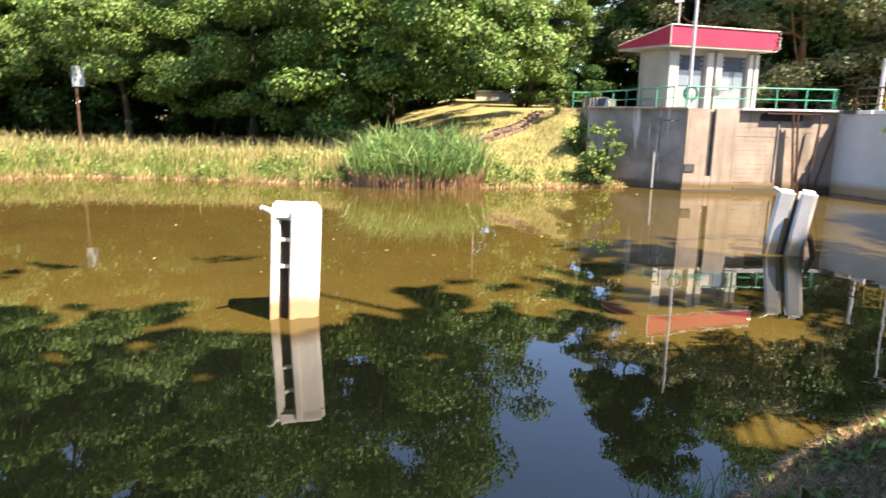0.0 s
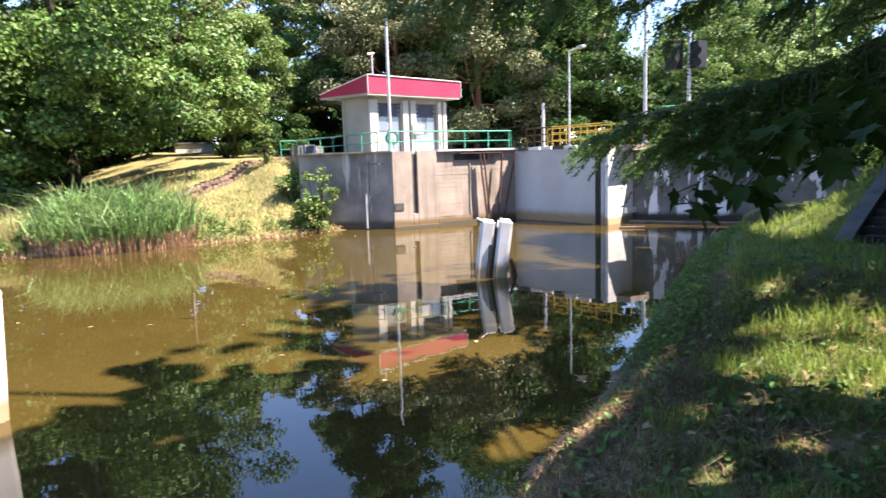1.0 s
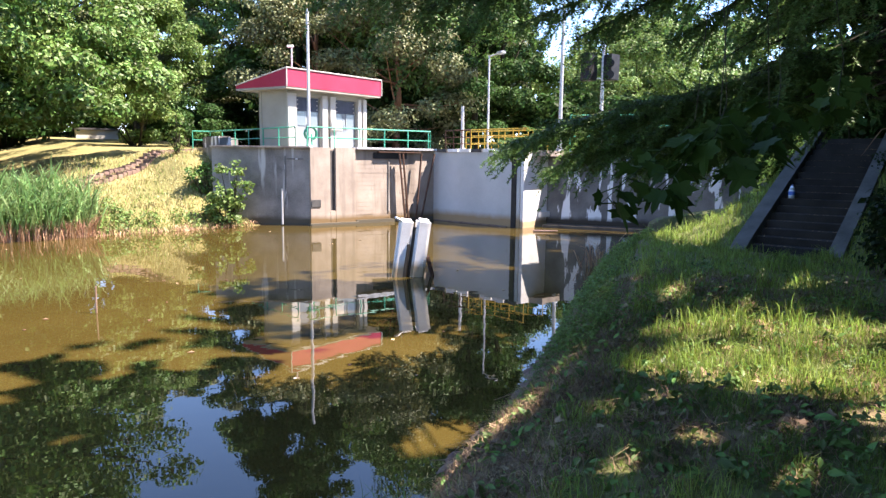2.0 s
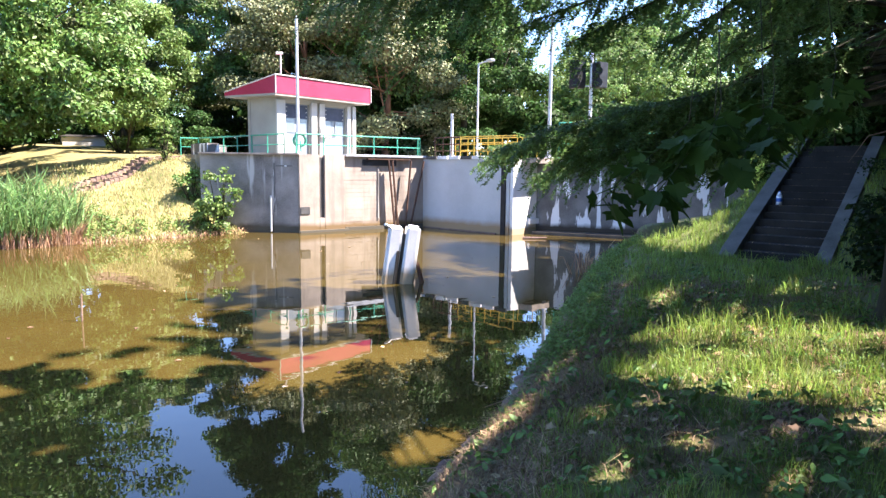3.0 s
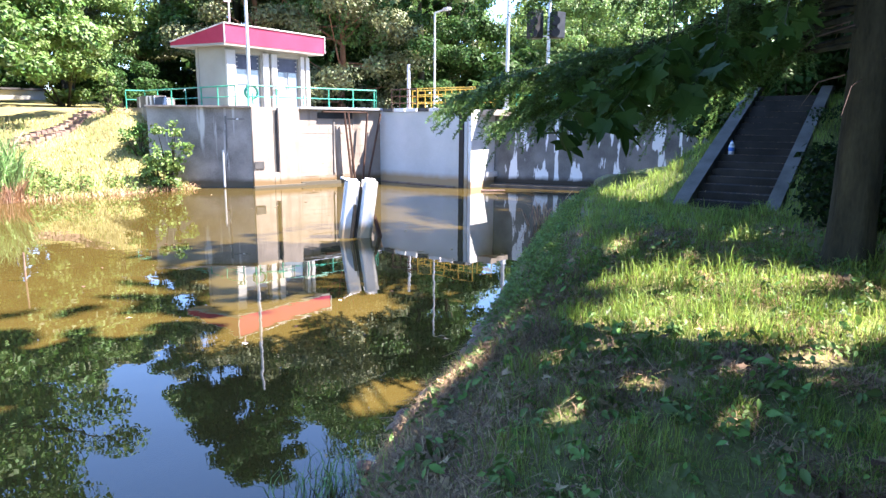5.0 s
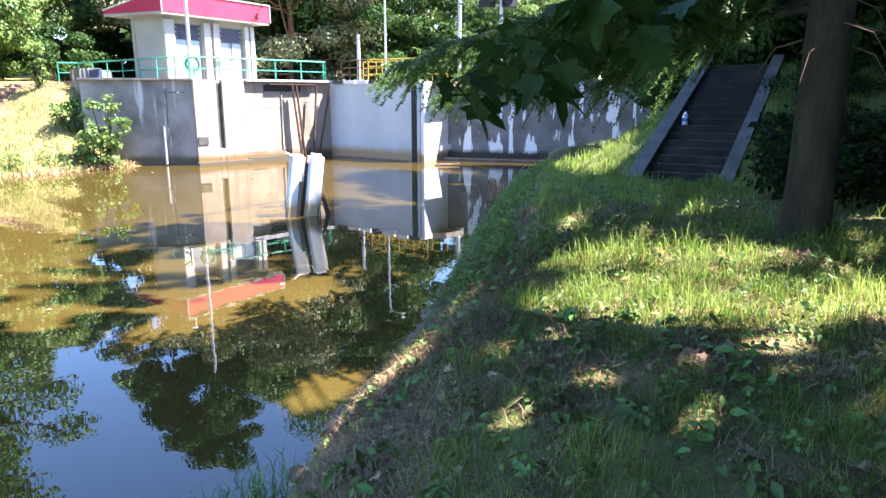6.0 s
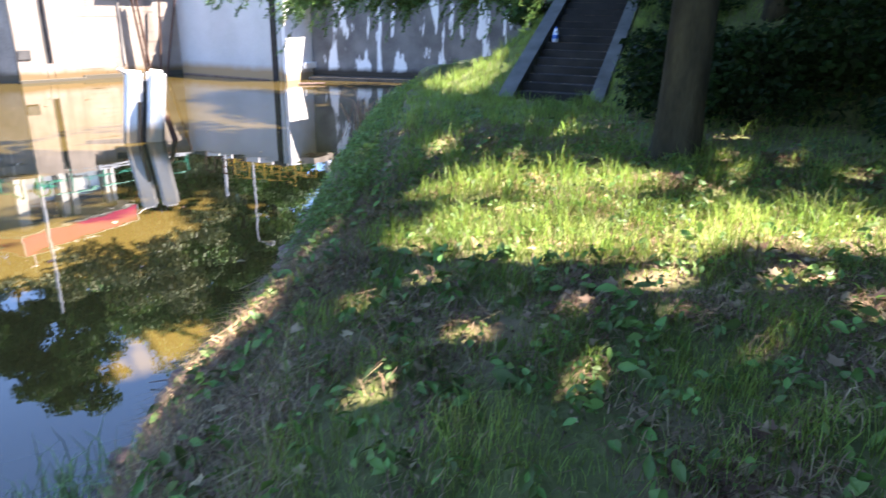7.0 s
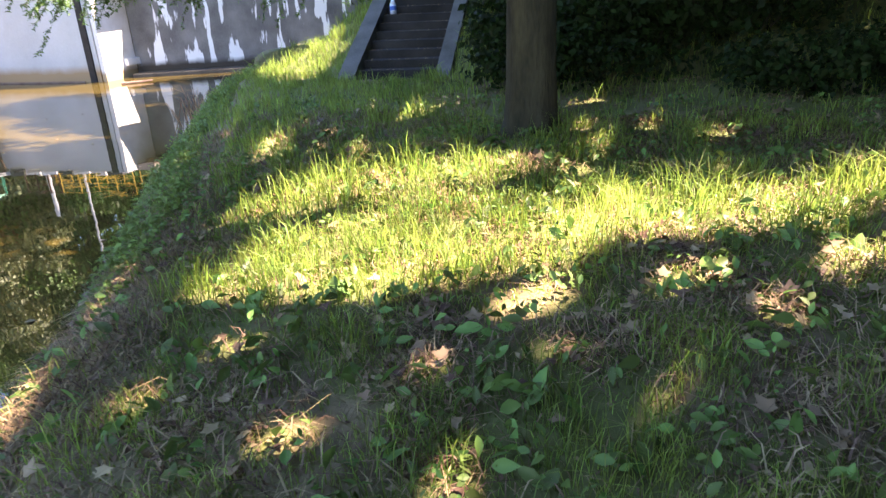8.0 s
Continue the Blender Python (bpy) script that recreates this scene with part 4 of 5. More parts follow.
railing("railing", [tuple(p0 + gn * 1.5), tuple(p1 + gn * 1.5)], DECK, 0.95, YELLOW, "yellow painted railing along the sluice walkway", None, (0.35, 0.7), 0.8, 0.022, group="walkway railings")
slab("walkway", [tuple(p0 - gd), tuple(p1 + gd), tuple(p1 + gd + gn * 1.8), tuple(p0 - gd + gn * 1.8)], DECK - 0.25, DECK - 0.01, CONCRETE, "concrete walkway slab over the sluice", "walkway")
railing("railing", [(19.2, 21.9), (22.5, 18.6), (25.5, 15.7)], DECK, 1.45, GREEN, "green painted railing on the wing wall", None, (0.4, 0.7), 1.5, 0.03, group="deck railings")


def gatehouse():
    F, R, L, B = Vector((9.45, 29.5)), Vector((14.9, 31.2)), Vector((7.95, 32.25)), Vector((13.5, 34.0))
    u = (R - F).normalized()
    w = Vector((-u.y, u.x))
    t = thing("gatehouse", pose(F.x, F.y, DECK, 0, 0, math.degrees(math.atan2(u.y, u.x))), "small pale plastered gatehouse with a flat red-edged roof on the deck", "building")

    def loc(p):
        d = p - F
        return (d.dot(u), d.dot(w))
    r, l, b = loc(R), loc(L), loc(B)
    c = [(0.36, 0.5), (5.08, 0.5), (b[0] - 0.5, b[1] - 0.4), (l[0] + 0.72, l[1] - 0.75)]
    H = 2.62
    # front wall in pieces round the two openings
    x0, x1, x2, x3, x4, x5 = 0.36, 0.86, 2.22, 3.16, 4.46, 5.08
    for a, bb in ((x0, x1), (x2, x3), (x4, x5)):
        part("wall", boxed((a, 0.5, 0), (bb, 0.72, H)), PLASTER, t)
    for a, bb in ((x1, x2), (x3, x4)):
        part("wall", boxed((a, 0.5, 2.36), (bb, 0.72, H)), PLASTER, t)
    part("wall", prism(bmesh.new(), [(x0, 0.7), (x0 + 0.2, 0.7), (c[3][0] + 0.2, c[3][1]), c[3]], 0, H), PLASTER, t)
    part("wall", prism(bmesh.new(), [(x5 - 0.2, 0.7), (x5, 0.7), c[2], (c[2][0] - 0.2, c[2][1])], 0, H), PLASTER, t)
    part("wall", prism(bmesh.new(), [c[3], (c[3][0], c[3][1] - 0.2), (c[2][0], c[2][1] - 0.2), c[2]], 0, H), PLASTER, t)
    for a, bb in ((0.36, 0.82), (2.30, 2.62), (2.78, 3.10), (4.52, 4.74), (4.86, 5.08)):
        part("pilaster", boxed((a, 0.40, 0), (bb, 0.505, H - 0.15), 0.008), PILASTER, t)
    # doors with glazed tops and dark blinds
    for a, bb in ((x1, x2), (x3, x4)):
        d = part("door", boxed((a, 0.60, 0.0), (bb, 0.66, 2.36), 0.005), DOOR, t, "grey glazed door leaf")
        mid = (a + bb) / 2
        part("blind", boxed((a + 0.06, 0.575, 1.72), (bb - 0.06, 0.597, 2.32)), BLIND, d, "dark blue-grey blind")
        for k in (0, 1):
            xa = a + 0.1 + k * (mid - a)
            part("pane", boxed((xa, 0.58, 1.05), (xa + mid - a - 0.2, 0.597, 1.70)), GLASS, d)
            part("frame", boxed((xa - 0.05, 0.565, 0.98), (xa - 0.01, 0.598, 1.72)), DOOR, d)
        for k in range(6):
            part("stud", boxed((a + 0.1 + (k % 2) * (bb - a - 0.24), 0.555, 1.78 + (k // 2) * 0.2), (a + 0.15 + (k % 2) * (bb - a - 0.24), 0.574, 1.83 + (k // 2) * 0.2)), PILASTER, d)
        part("door_handle", boxed((mid - 0.05, 0.54, 1.0), (mid - 0.02, 0.6, 1.12)), STEEL, d)
    bx = part("meter_box", boxed((2.72, 0.28, 0.86), (3.42, 0.40, 1.36), 0.02), PILASTER, t, "white meter box")
    part("box_lid", boxed((2.76, 0.262, 0.9), (3.38, 0.279, 1.32), 0.008), PILASTER, bx)
    # roof: soffit, sloping sheet and red fascia that tapers to the back
    zs, zt, zb = 2.70, 3.49, 2.84
    plan = [(0, 0), (r[0], r[1]), b, l]
    part("soffit", prism(bmesh.new(), [(x * 0.995, y * 0.99 + 0.02) for x, y in plan], zs - 0.09, zs), PLASTER, t)
    rf = part("roof", prism(bmesh.new(), plan, zs, [zt, zt - 0.03, zb, zb]), RED, t, "red sheet roof edge")
    part("trim", tubed((0, -0.02, zt + 0.01), (r[0], -0.02, zt - 0.02), 0.028, None, 6), PILASTER, rf)
    part("trim", tubed((0, -0.02, zt + 0.01), (l[0] - 0.02, l[1], zb + 0.01), 0.028, None, 6), PILASTER, rf)
    part("trim", tubed((0, -0.02, zs), (0, -0.02, zt), 0.028, None, 6), PILASTER, rf)
    part("trim", tubed((r[0], -0.02, zs), (r[0], -0.02, zt - 0.02), 0.028, None, 6), PILASTER, rf)
    part("vent_pipe", tubed((1.9, 2.2, zb), (1.9, 2.2, zt + 1.35), 0.04), STEEL, rf)
    part("vent_cap", tubed((1.65, 2.2, zt + 1.33), (2.0, 2.2, zt + 1.38), 0.06), STEEL, rf)
    return t


BLIND = material("blind", (0.035, 0.042, 0.065), (0.06, 0.07, 0.10), 0.6, 4, 40, 0.2, 0.003)
GLASS = material("window_glass", (0.10, 0.13, 0.16), (0.14, 0.17, 0.20), 0.05, 1, 5, 0, spec=0.8)
gatehouse()


def mast(x, y, z, top, r, label, cat="mast"):
    t = thing("mast" if cat == "mast" else "lamp_post", pose(x, y, z), label, cat)
    part("pole", tubed((0, 0, -0.3), (0, 0, top - z), r, r * 0.8, 10), STEEL, t)
    part("base", tubed((0, 0, -0.02), (0, 0, 0.12), r * 2, r * 1.6, 10), STEEL, t)
    return t


m1 = mast(10.06, 28.42, DECK, 9.1, 0.075, "slim grey steel mast at the corner of the deck")
part("lamp", tubed((0, 0, 5.55), (0, 0, 5.85), 0.05, 0.02), STEEL, m1)
mast(17.4, 27.5, DECK, 5.45, 0.09, "short white steel post on the walkway")
lp = mast(18.75, 27.3, DECK, 7.9, 0.055, "slim street lamp behind the walkway", "street lamp")
part("arm", tubed((0, 0, 4.5), (0.25, -0.5, 4.62), 0.035), STEEL, lp)
part("lamp_head", boxed((0.1, -0.85, 4.55), (0.38, -0.4, 4.68), 0.04), STEEL, lp)
mast(19.55, 22.95, DECK, 9.6, 0.085, "tall grey steel mast on the wing wall")
sg = mast(22.4, 23.4, DECK, 8.2, 0.09, "steel post carrying black signal lamps", "signal post")
for dx, dy, hh in ((-0.45, 0.45, 1.25), (0.25, -0.25, 1.15)):
    b = part("signal_box", boxed((dx - 0.28, dy - 0.28, 3.25), (dx + 0.28, dy + 0.28, 3.25 + hh), 0.03), BLACK, sg, "black signal lamp housing")
    for k in range(2):
        part("hood", tubed((dx - 0.3, dy - 0.25, 3.45 + k * 0.5), (dx - 0.55, dy - 0.5, 3.43 + k * 0.5), 0.17, 0.19, 12), BLACK, b)
part("crossbar", tubed((-0.6, 0.6, 3.35), (0.4, -0.4, 3.35), 0.03), STEEL, sg)


def planter(x, y, turn):
    t = thing("planter", pose(x, y, DECK, 0, 0, turn), "grey concrete planter tub on the deck", "planter", "planters on the deck")
    part("tub", boxed((-0.85, -0.3, 0), (0.85, 0.3, 0.55), 0.03), CONCRETE_DARK, t)
    part("soil", boxed((-0.78, -0.24, 0.54), (0.78, 0.24, 0.575), 0.01), TIMBER, t)


planter(7.5, 34.2, 100)
planter(8.0, 35.8, 20)
hose = thing("hose_reel", pose(10.15, 28.6, DECK), "coiled green hose hung on the railing by the mast", "hose")
for k in range(5):
    bm = bmesh.new()
    pts = [(0.27 * math.cos(a * math.pi / 8), -0.05 - 0.04 * k, 0.62 + 0.27 * math.sin(a * math.pi / 8)) for a in range(17)]
    for a, b in zip(pts[:-1], pts[1:]):
        tube(bm, a, b, 0.028, None, 5)
    part("coil", bm, GREEN, hose)
part("stand", boxed((-0.05, -0.2, 0), (0.05, 0.05, 0.6), 0.01), GREEN, hose)


# ---------------------------------------------------------------- mooring posts, stairs, small things
def fender_post(m, label, h, w, d, fork):
    """A white concrete dolphin: two halves with a dark timber slot between, on pale rungs."""
    t = thing("mooring_post", m, label, "mooring post", "mooring posts in the pond")
    if fork:
        part("shaft", boxed((-w * 0.46, -d / 2, -1.3), (-0.03, d / 2, h - 0.04), 0.05), WHITE, t)
        part("shaft", boxed((0.05, -d / 2 - 0.03, -1.3), (w * 0.5, d / 2, h + 0.02), 0.06), WHITE, t)
        part("slot_timber", boxed((-0.04, -d / 2 + 0.06, -1.3), (0.06, d / 2 - 0.08, h - 0.2)), TIMBER, t)
        # dark strip painted in for the shaded gap low between the prongs
        part("gap_strip", boxed((-w * 0.16, -d / 2 - 0.03, -1.3), (-0.05, -d / 2 + 0.04, h - 0.62), 0.01), TIMBER, t, "dark strip standing in for the shaded lower gap")
    else:
        gap = 0.12
        bm = bmesh.new()
        box(bm, (gap - 0.12, -d / 2, -1.3), (w * 0.62, d / 2, h), 0.05)
        part("shaft", bm, WHITE, t)
        part("edge_strip", boxed((gap - 0.135, -d / 2 - 0.05, -1.3), (gap - 0.04, -d / 2 + 0.06, h - 0.03), 0.015), WHITE, t)
        part("shaft", boxed((-w * 0.40, -d / 2 + 0.02, -1.3), (-0.15, d / 2 - 0.05, h - 0.01), 0.03), WHITE, t)
        part("edge_strip", boxed((-w * 0.42, -d / 2 - 0.02, -1.3), (-w * 0.34, -d / 2 + 0.06, h - 0.12), 0.012), WHITE, t)
        part("slot_timber", boxed((-0.16, -d / 2 + 0.10, -1.3), (gap - 0.10, d / 2 - 0.08, h - 0.16)), TIMBER, t)
        part("cap", boxed((-w * 0.40, -d / 2 + 0.0, h - 0.19), (w * 0.6, d / 2 - 0.02, h + 0.02), 0.04), WHITE, t)
        for z in (h - 0.5, h - 0.88):
            part("rung", boxed((-0.16, -d / 2 + 0.05, z), (gap - 0.10, -d / 2 + 0.13, z + 0.05), 0.01), WHITE, t)
    part("hook", tubed((-w * 0.36, -d / 2 + 0.1, h - 0.10), (-w * 0.62, -d / 2 - 0.06, h - 0.01), 0.045, 0.03), WHITE, t)
    if fork:
        part("brace", tubed((w * 0.52, -0.1, 0.55), (w * 0.92, -0.35, -0.4), 0.035, None, 6), RUSTY, t)
        part("brace", tubed((w * 0.58, 0.1, 0.55), (w * 1.05, -0.2, -0.4), 0.035, None, 6), RUSTY, t)
    return t


fender_post(pose(-2.22, 9.35, 0, 0, 2.6, 14), "white painted concrete mooring post with a dark slot", 1.60, 0.66, 0.5, False)
fender_post(pose(7.60, 14.75, 0, 0, 7.5, -24), "leaning white mooring post with rust-stained foot in the pond", 1.44, 0.80, 0.5, True)
# a pale streak of reflection, built as a thin upright stick
st = thing("stick", pose(0.6, 13.8, 0), "thin pale stick standing in for a reflection on the water", "stick")
part("shaft", tubed((0, 0, -0.6), (0.02, 0, 0.5), 0.022, 0.015, 6), STONE, st)


def stairs():
    m = pose(12.11, 7.64, 1.13, 0, 0, 18.5)
    t = thing("stairs", m, "weathered concrete stairs up the embankment, deep shade painted into their dark colour", "stairs", kind="structure")
    n, rise, run, half = 17, 0.140, 0.335, 0.70
    for i in range(n):
        part("step", boxed((i * run, -half, i * rise - 0.35), ((i + 1) * run + 0.03, half, (i + 1) * rise), 0.012), STAIR_SHADED, t)
    for s in (-1, 1):
        bm = bmesh.new()
        y0, y1 = (half + 0.005, half + 0.30) if s > 0 else (-half - 0.26, -half - 0.005)
        L, Z = n * run, n * rise
        prof = [(-0.35, -0.5), (-0.35, 0.06), (0.0, 0.24), (L, Z + 0.24), (L + 0.5, Z + 0.24), (L + 0.5, Z - 0.6)]
        a = [bm.verts.new((x, y0, z)) for x, z in prof]
        b = [bm.verts.new((x, y1, z)) for x, z in prof]
        bm.faces.new(a), bm.faces.new(b[::-1])
        for i in range(6):
            bm.faces.new((a[i], b[i], b[(i + 1) % 6], a[(i + 1) % 6]))
        bmesh.ops.recalc_face_normals(bm, faces=bm.faces)
        part("stringer", bm, STRINGER, t, "pale concrete stringer")
    return m, rise, run


SM, RISE, RUN = stairs()
bt = thing("water_bottle", SM @ pose(6 * RUN + 0.17, 0.52, 6 * RISE + RISE), "clear plastic water bottle with a blue label on a step", "bottle")
PLASTIC = material("bottle_plastic", (0.55, 0.62, 0.72), (0.68, 0.74, 0.82), 0.15, 4, 40, 0, spec=0.6)
BLUE = material("blue_label", (0.03, 0.10, 0.38), (0.05, 0.16, 0.5), 0.4, 4, 40, 0)
bm = bmesh.new()
tube(bm, (0, 0, 0), (0, 0, 0.20), 0.065, None, 16), tube(bm, (0, 0, 0.20), (0, 0, 0.29), 0.065, 0.022, 16)
part("body", bm, PLASTIC, bt, smooth=True)
part("label", tubed((0, 0, 0.08), (0, 0, 0.16), 0.0665, None, 16), BLUE, bt)
part("cap", tubed((0, 0, 0.29), (0, 0, 0.32), 0.022, None, 12), BLUE, bt)


def sign(x, y, z, h):
    t = thing("sign_post", pose(x, y, z, 0, 0, 25), "small grey sign board on a rusty post at the wood's edge", "sign")
    part("post", tubed((0, 0, -0.3), (0, 0, h), 0.06, None, 8), RUSTY, t)
    part("board", boxed((-0.15, -0.1, h - 0.95), (0.38, -0.06, h), 0.01), DOOR, t)


sign(-17.6, 32.6, float(height(-17.6, 32.6)), 4.85 - float(height(-17.6, 32.6)))
lb = thing("shed", on_ground(4.3, 62, 0.2), "low white shed with a dark roof beyond the grass", "building")
part("wall", boxed((-1.6, 0, -0.5), (1.5, 2, 0.5), 0.02), PILASTER, lb)
part("roof", boxed((-1.75, -0.15, 0.5), (1.65, 2.2, 0.66), 0.02), SLATE, lb)


def stone_path():
    t = thing("stone_steps", on_ground(1.9, 31.6), "row of old reddish stone steps climbing the grassy slope", "steps", kind="structure")
    rnd = random.Random(3)
    o = t.matrix_world.translation
    a, b = Vector((1.0, 31.6)), Vector((7.2, 36.6))
    n = 30
    d = (b - a).normalized()
    q = Vector((-d.y, d.x))
    for i in range(n):
        for s in (0, 1):
            p = a.lerp(b, (i + rnd.uniform(-0.1, 0.1)) / n) + q * (0.45 * s + rnd.uniform(-0.05, 0.05))
            z = float(height(p.x, p.y))
            part("stone", boxed((-0.14, -0.2, -0.2), (0.14, 0.2, 0.12), 0.02, pose(p.x - o.x, p.y - o.y, z - o.z, rnd.uniform(-5, 5), rnd.uniform(-5, 5), 39 + rnd.uniform(-8, 8))), STONE, t)


stone_path()


# ---------------------------------------------------------------- grass, reeds, litter
def scatter(n, x0, x1, y0, y1, seed):
    rng = np.random.default_rng(seed)
    return rng.uniform(x0, x1, n), rng.uniform(y0, y1, n), rng


def stuff(name, v, f, mat, label, cat):
    return tagged(new(name, mesh_np(name, v, f, mat)), label, cat, kind="stuff")


def grass_near():
    x, y, rng = scatter(950000, 0.2, 19.5, -1.5, 15.5, 81)
    dn = seg_dist(x, y, BANK)
    lit = in_ellipse(x, y, *GAPS[0]) | in_ellipse(x, y, *GAPS[1]) | in_ellipse(x, y, *GAPS[2])
    dist = np.hypot(x - 0.8, y - 0.9)
    dens = np.clip(0.55 + 0.45 * bumps(x + 1, y, 0.6) + 0.35 * bumps(x, y + 5, 0.23), 0.38, 1) * np.where(x < 5.2, smooth(dn, 0.75, 1.5), smooth(dn, 0.25, 1.0) * (1 - 0.85 * np.exp(-((dn - 1.05) / 0.18) ** 2))) + 0.10 * (dn > 0.1)
    dens = np.where(lit, np.maximum(dens, 0.85), dens)
    dens = np.where(inside(x, y, EAST), np.maximum(dens, 0.6), dens) * np.clip(3.2 / np.maximum(dist, 1.2), 0.3, 1.0)
    dens = np.where((x > 9.0) & (y < 5.6 + 0.5 * bumps(x, y, 0.6)), 0.07, dens)
    ok = (rng.uniform(size=len(x)) < dens * 0.8) & ~inside(x, y, POND)
    sx, sy = (x - 12.11) * 0.948 + (y - 7.64) * 0.317, (y - 7.64) * 0.948 - (x - 12.11) * 0.317
    ok &= ~((sx > -0.3) & (np.abs(sy) < 1.0))
    x, y, lit, dist = x[ok], y[ok], lit[ok], dist[ok]
    z = height(x, y)
    tuft = np.clip(bumps(x - 3, y + 2, 0.35) + 0.3, 0, 1)
    L = (0.04 + 0.10 * tuft + 0.05 * lit) * rng.uniform(0.5, 1.9, len(x)) * (1 + 0.07 * np.clip(dist - 4, 0, 12))
    W = (0.0028 + 0.0008 * np.clip(dist - 1, 0, 9)) * rng.uniform(0.8, 1.3, len(x))
    v, f = blades(x, y, z, L, W, 0.8, rng)
    stuff("grass", v, f, GRASS, "patchy green grass on the near bank", "grass")
    print("near blades", len(x))


grass_near()


def grass_far():
    x, y, rng = scatter(100000, -32, 9, 26.5, 36, 82)
    df = seg_dist(x, y, FAR)
    ok = ~inside(x, y, POND) & (rng.uniform(size=len(x)) < np.clip(1.1 - 0.11 * df, 0.15, 1)) & (x < 7.6)
    x, y, df = x[ok], y[ok], df[ok]
    green = (rng.uniform(size=len(x)) < np.where(df < 1.1, 0.6, 0.2) + 0.25 * bumps(x, y, 1.1))
    slope = smooth(x, 1, 3)
    L = np.where(df < 1.8, 0.5, 0.38) * (1 - 0.55 * slope) * rng.uniform(0.5, 1.6, len(x))
    W = 0.02 * rng.uniform(0.7, 1.4, len(x))
    z = height(x, y)
    for nm, k, mat, lab in (("shore_grass", green, SHORE, "lush green shore grass on the far bank"), ("dry_grass", ~green, DRY, "sun-bleached yellow grass on the far bank")):
        v, f = blades(x[k], y[k], z[k], L[k], W[k], 0.9, rng)
        stuff(nm, v, f, mat, lab, "grass")
    # broad-leaved clumps along the shore, and the brown dead edge below them
    cx, cy, rng = scatter(900, -30, 7.6, 26.8, 31, 87)
    d = seg_dist(cx, cy, FAR)
    ok = ~inside(cx, cy, POND) & (rng.uniform(size=len(cx)) < np.where(d < 1.5, 0.75, 0.08) * np.clip(0.5 + 0.8 * bumps(cx, cy, 1.4), 0.1, 1))
    cx, cy = cx[ok], cy[ok]
    k = 60
    cr = np.repeat(rng.uniform(0.18, 0.5, len(cx)), k)
    e = unit(rng.normal(size=(len(cr), 3))) * (rng.uniform(0.3, 1, len(cr)) ** 0.5 * cr)[:, None]
    p = np.stack([np.repeat(cx, k), np.repeat(cy, k), 0 * cr], 1) + e
    p[:, 2] = np.maximum(height(p[:, 0], p[:, 1]), 0) + np.abs(e[:, 2]) * 1.5 + 0.05
    v, f = leaf_quads(p, unit(rng.normal(size=p.shape) * 0.6 + [0, -0.3, 0.8]), 0.13, rng, 0.6)
    stuff("shore_plants", v, f, LEAF_LIGHT, "green broad-leaved plants along the far shore", "plants")
    x, y, rng = scatter(26000, -30, 8, 26.4, 30, 88)
    d = seg_dist(x, y, FAR)
    ok = (d < 0.28) & (rng.uniform(size=len(x)) < 0.6 + 0.4 * bumps(x, y, 0.8))
    x, y = x[ok], y[ok]
    v, f = blades(x, y, np.maximum(height(x, y), -0.05), rng.uniform(0.12, 0.42, len(x)), np.full(len(x), 0.03), 1.6, rng)
    stuff("dead_shore_grass", v, f, REED_DRY, "brown dead grass hanging over the far waterline", "grass")
    # seed heads against the wood
    x, y, rng = scatter(1500, -30, -3, 30.5, 34, 89)
    v, f = blades(x, y, height(x, y), rng.uniform(0.6, 1.15, len(x)), np.full(len(x), 0.03), 0.7, rng)
    stuff("tall_grass", v, f, DRY, "tall seeding grass at the wood's edge", "grass")


grass_far()


def reeds():
    rng = np.random.default_rng(83)
    k = 3600
    a, rr = rng.uniform(0, 2 * np.pi, k), rng.uniform(0, 1, k) ** 0.5
    x, y = -1.15 + 2.75 * rr * np.cos(a), 27.9 + 1.25 * rr * np.sin(a)
    z = np.maximum(height(x, y), -0.1)
    v, f = blades(x, y, z, rng.uniform(1.0, 2.3, k) * (1 + 0.12 * bumps(x, y, 0.4)), rng.uniform(0.04, 0.09, k), 0.8, rng)
    stuff("reeds", v, f, REED, "dense clump of tall green reeds at the shore", "reeds")
    k = 1800
    a = rng.uniform(math.pi, 2 * math.pi, k)
    x, y = -1.15 + 2.8 * np.cos(a), 27.85 + 1.3 * np.sin(a) * rng.uniform(0.8, 1.03, k)
    v, f = blades(x, y, np.maximum(height(x, y), -0.1), rng.uniform(0.4, 0.95, k), rng.uniform(0.025, 0.045, k), 0.35, rng)
    stuff("dry_reeds", v, f, REED_DRY, "brown dead reed stems at the clump's foot", "reeds")
    # thin reeds off the near tip, and water grass by the bank
    for nm, cx, cy, sx, sy, n, h, w, lab in (("reeds", 12.9, 13.6, 0.45, 0.35, 70, 0.8, 0.022, "thin sparse reeds off the bank's tip"), ("water_grass", 2.0, 4.62, 0.35, 0.28, 130, 0.32, 0.011, "grass growing out of the water by the bank"),
                                             ("water_grass", 1.55, 4.15, 0.25, 0.2, 120, 0.26, 0.011, "dark grass tuft at the water's edge")):
        x, y = cx + rng.normal(size=n) * sx * 0.5, cy + rng.normal(size=n) * sy * 0.5
        v, f = blades(x, y, np.maximum(height(x, y), -0.05), h * rng.uniform(0.5, 1.3, n), np.full(n, w), 0.9, rng)
        stuff(nm, v, f, REED if nm == "water_grass" else REED_DRY, lab, "reeds")


reeds()


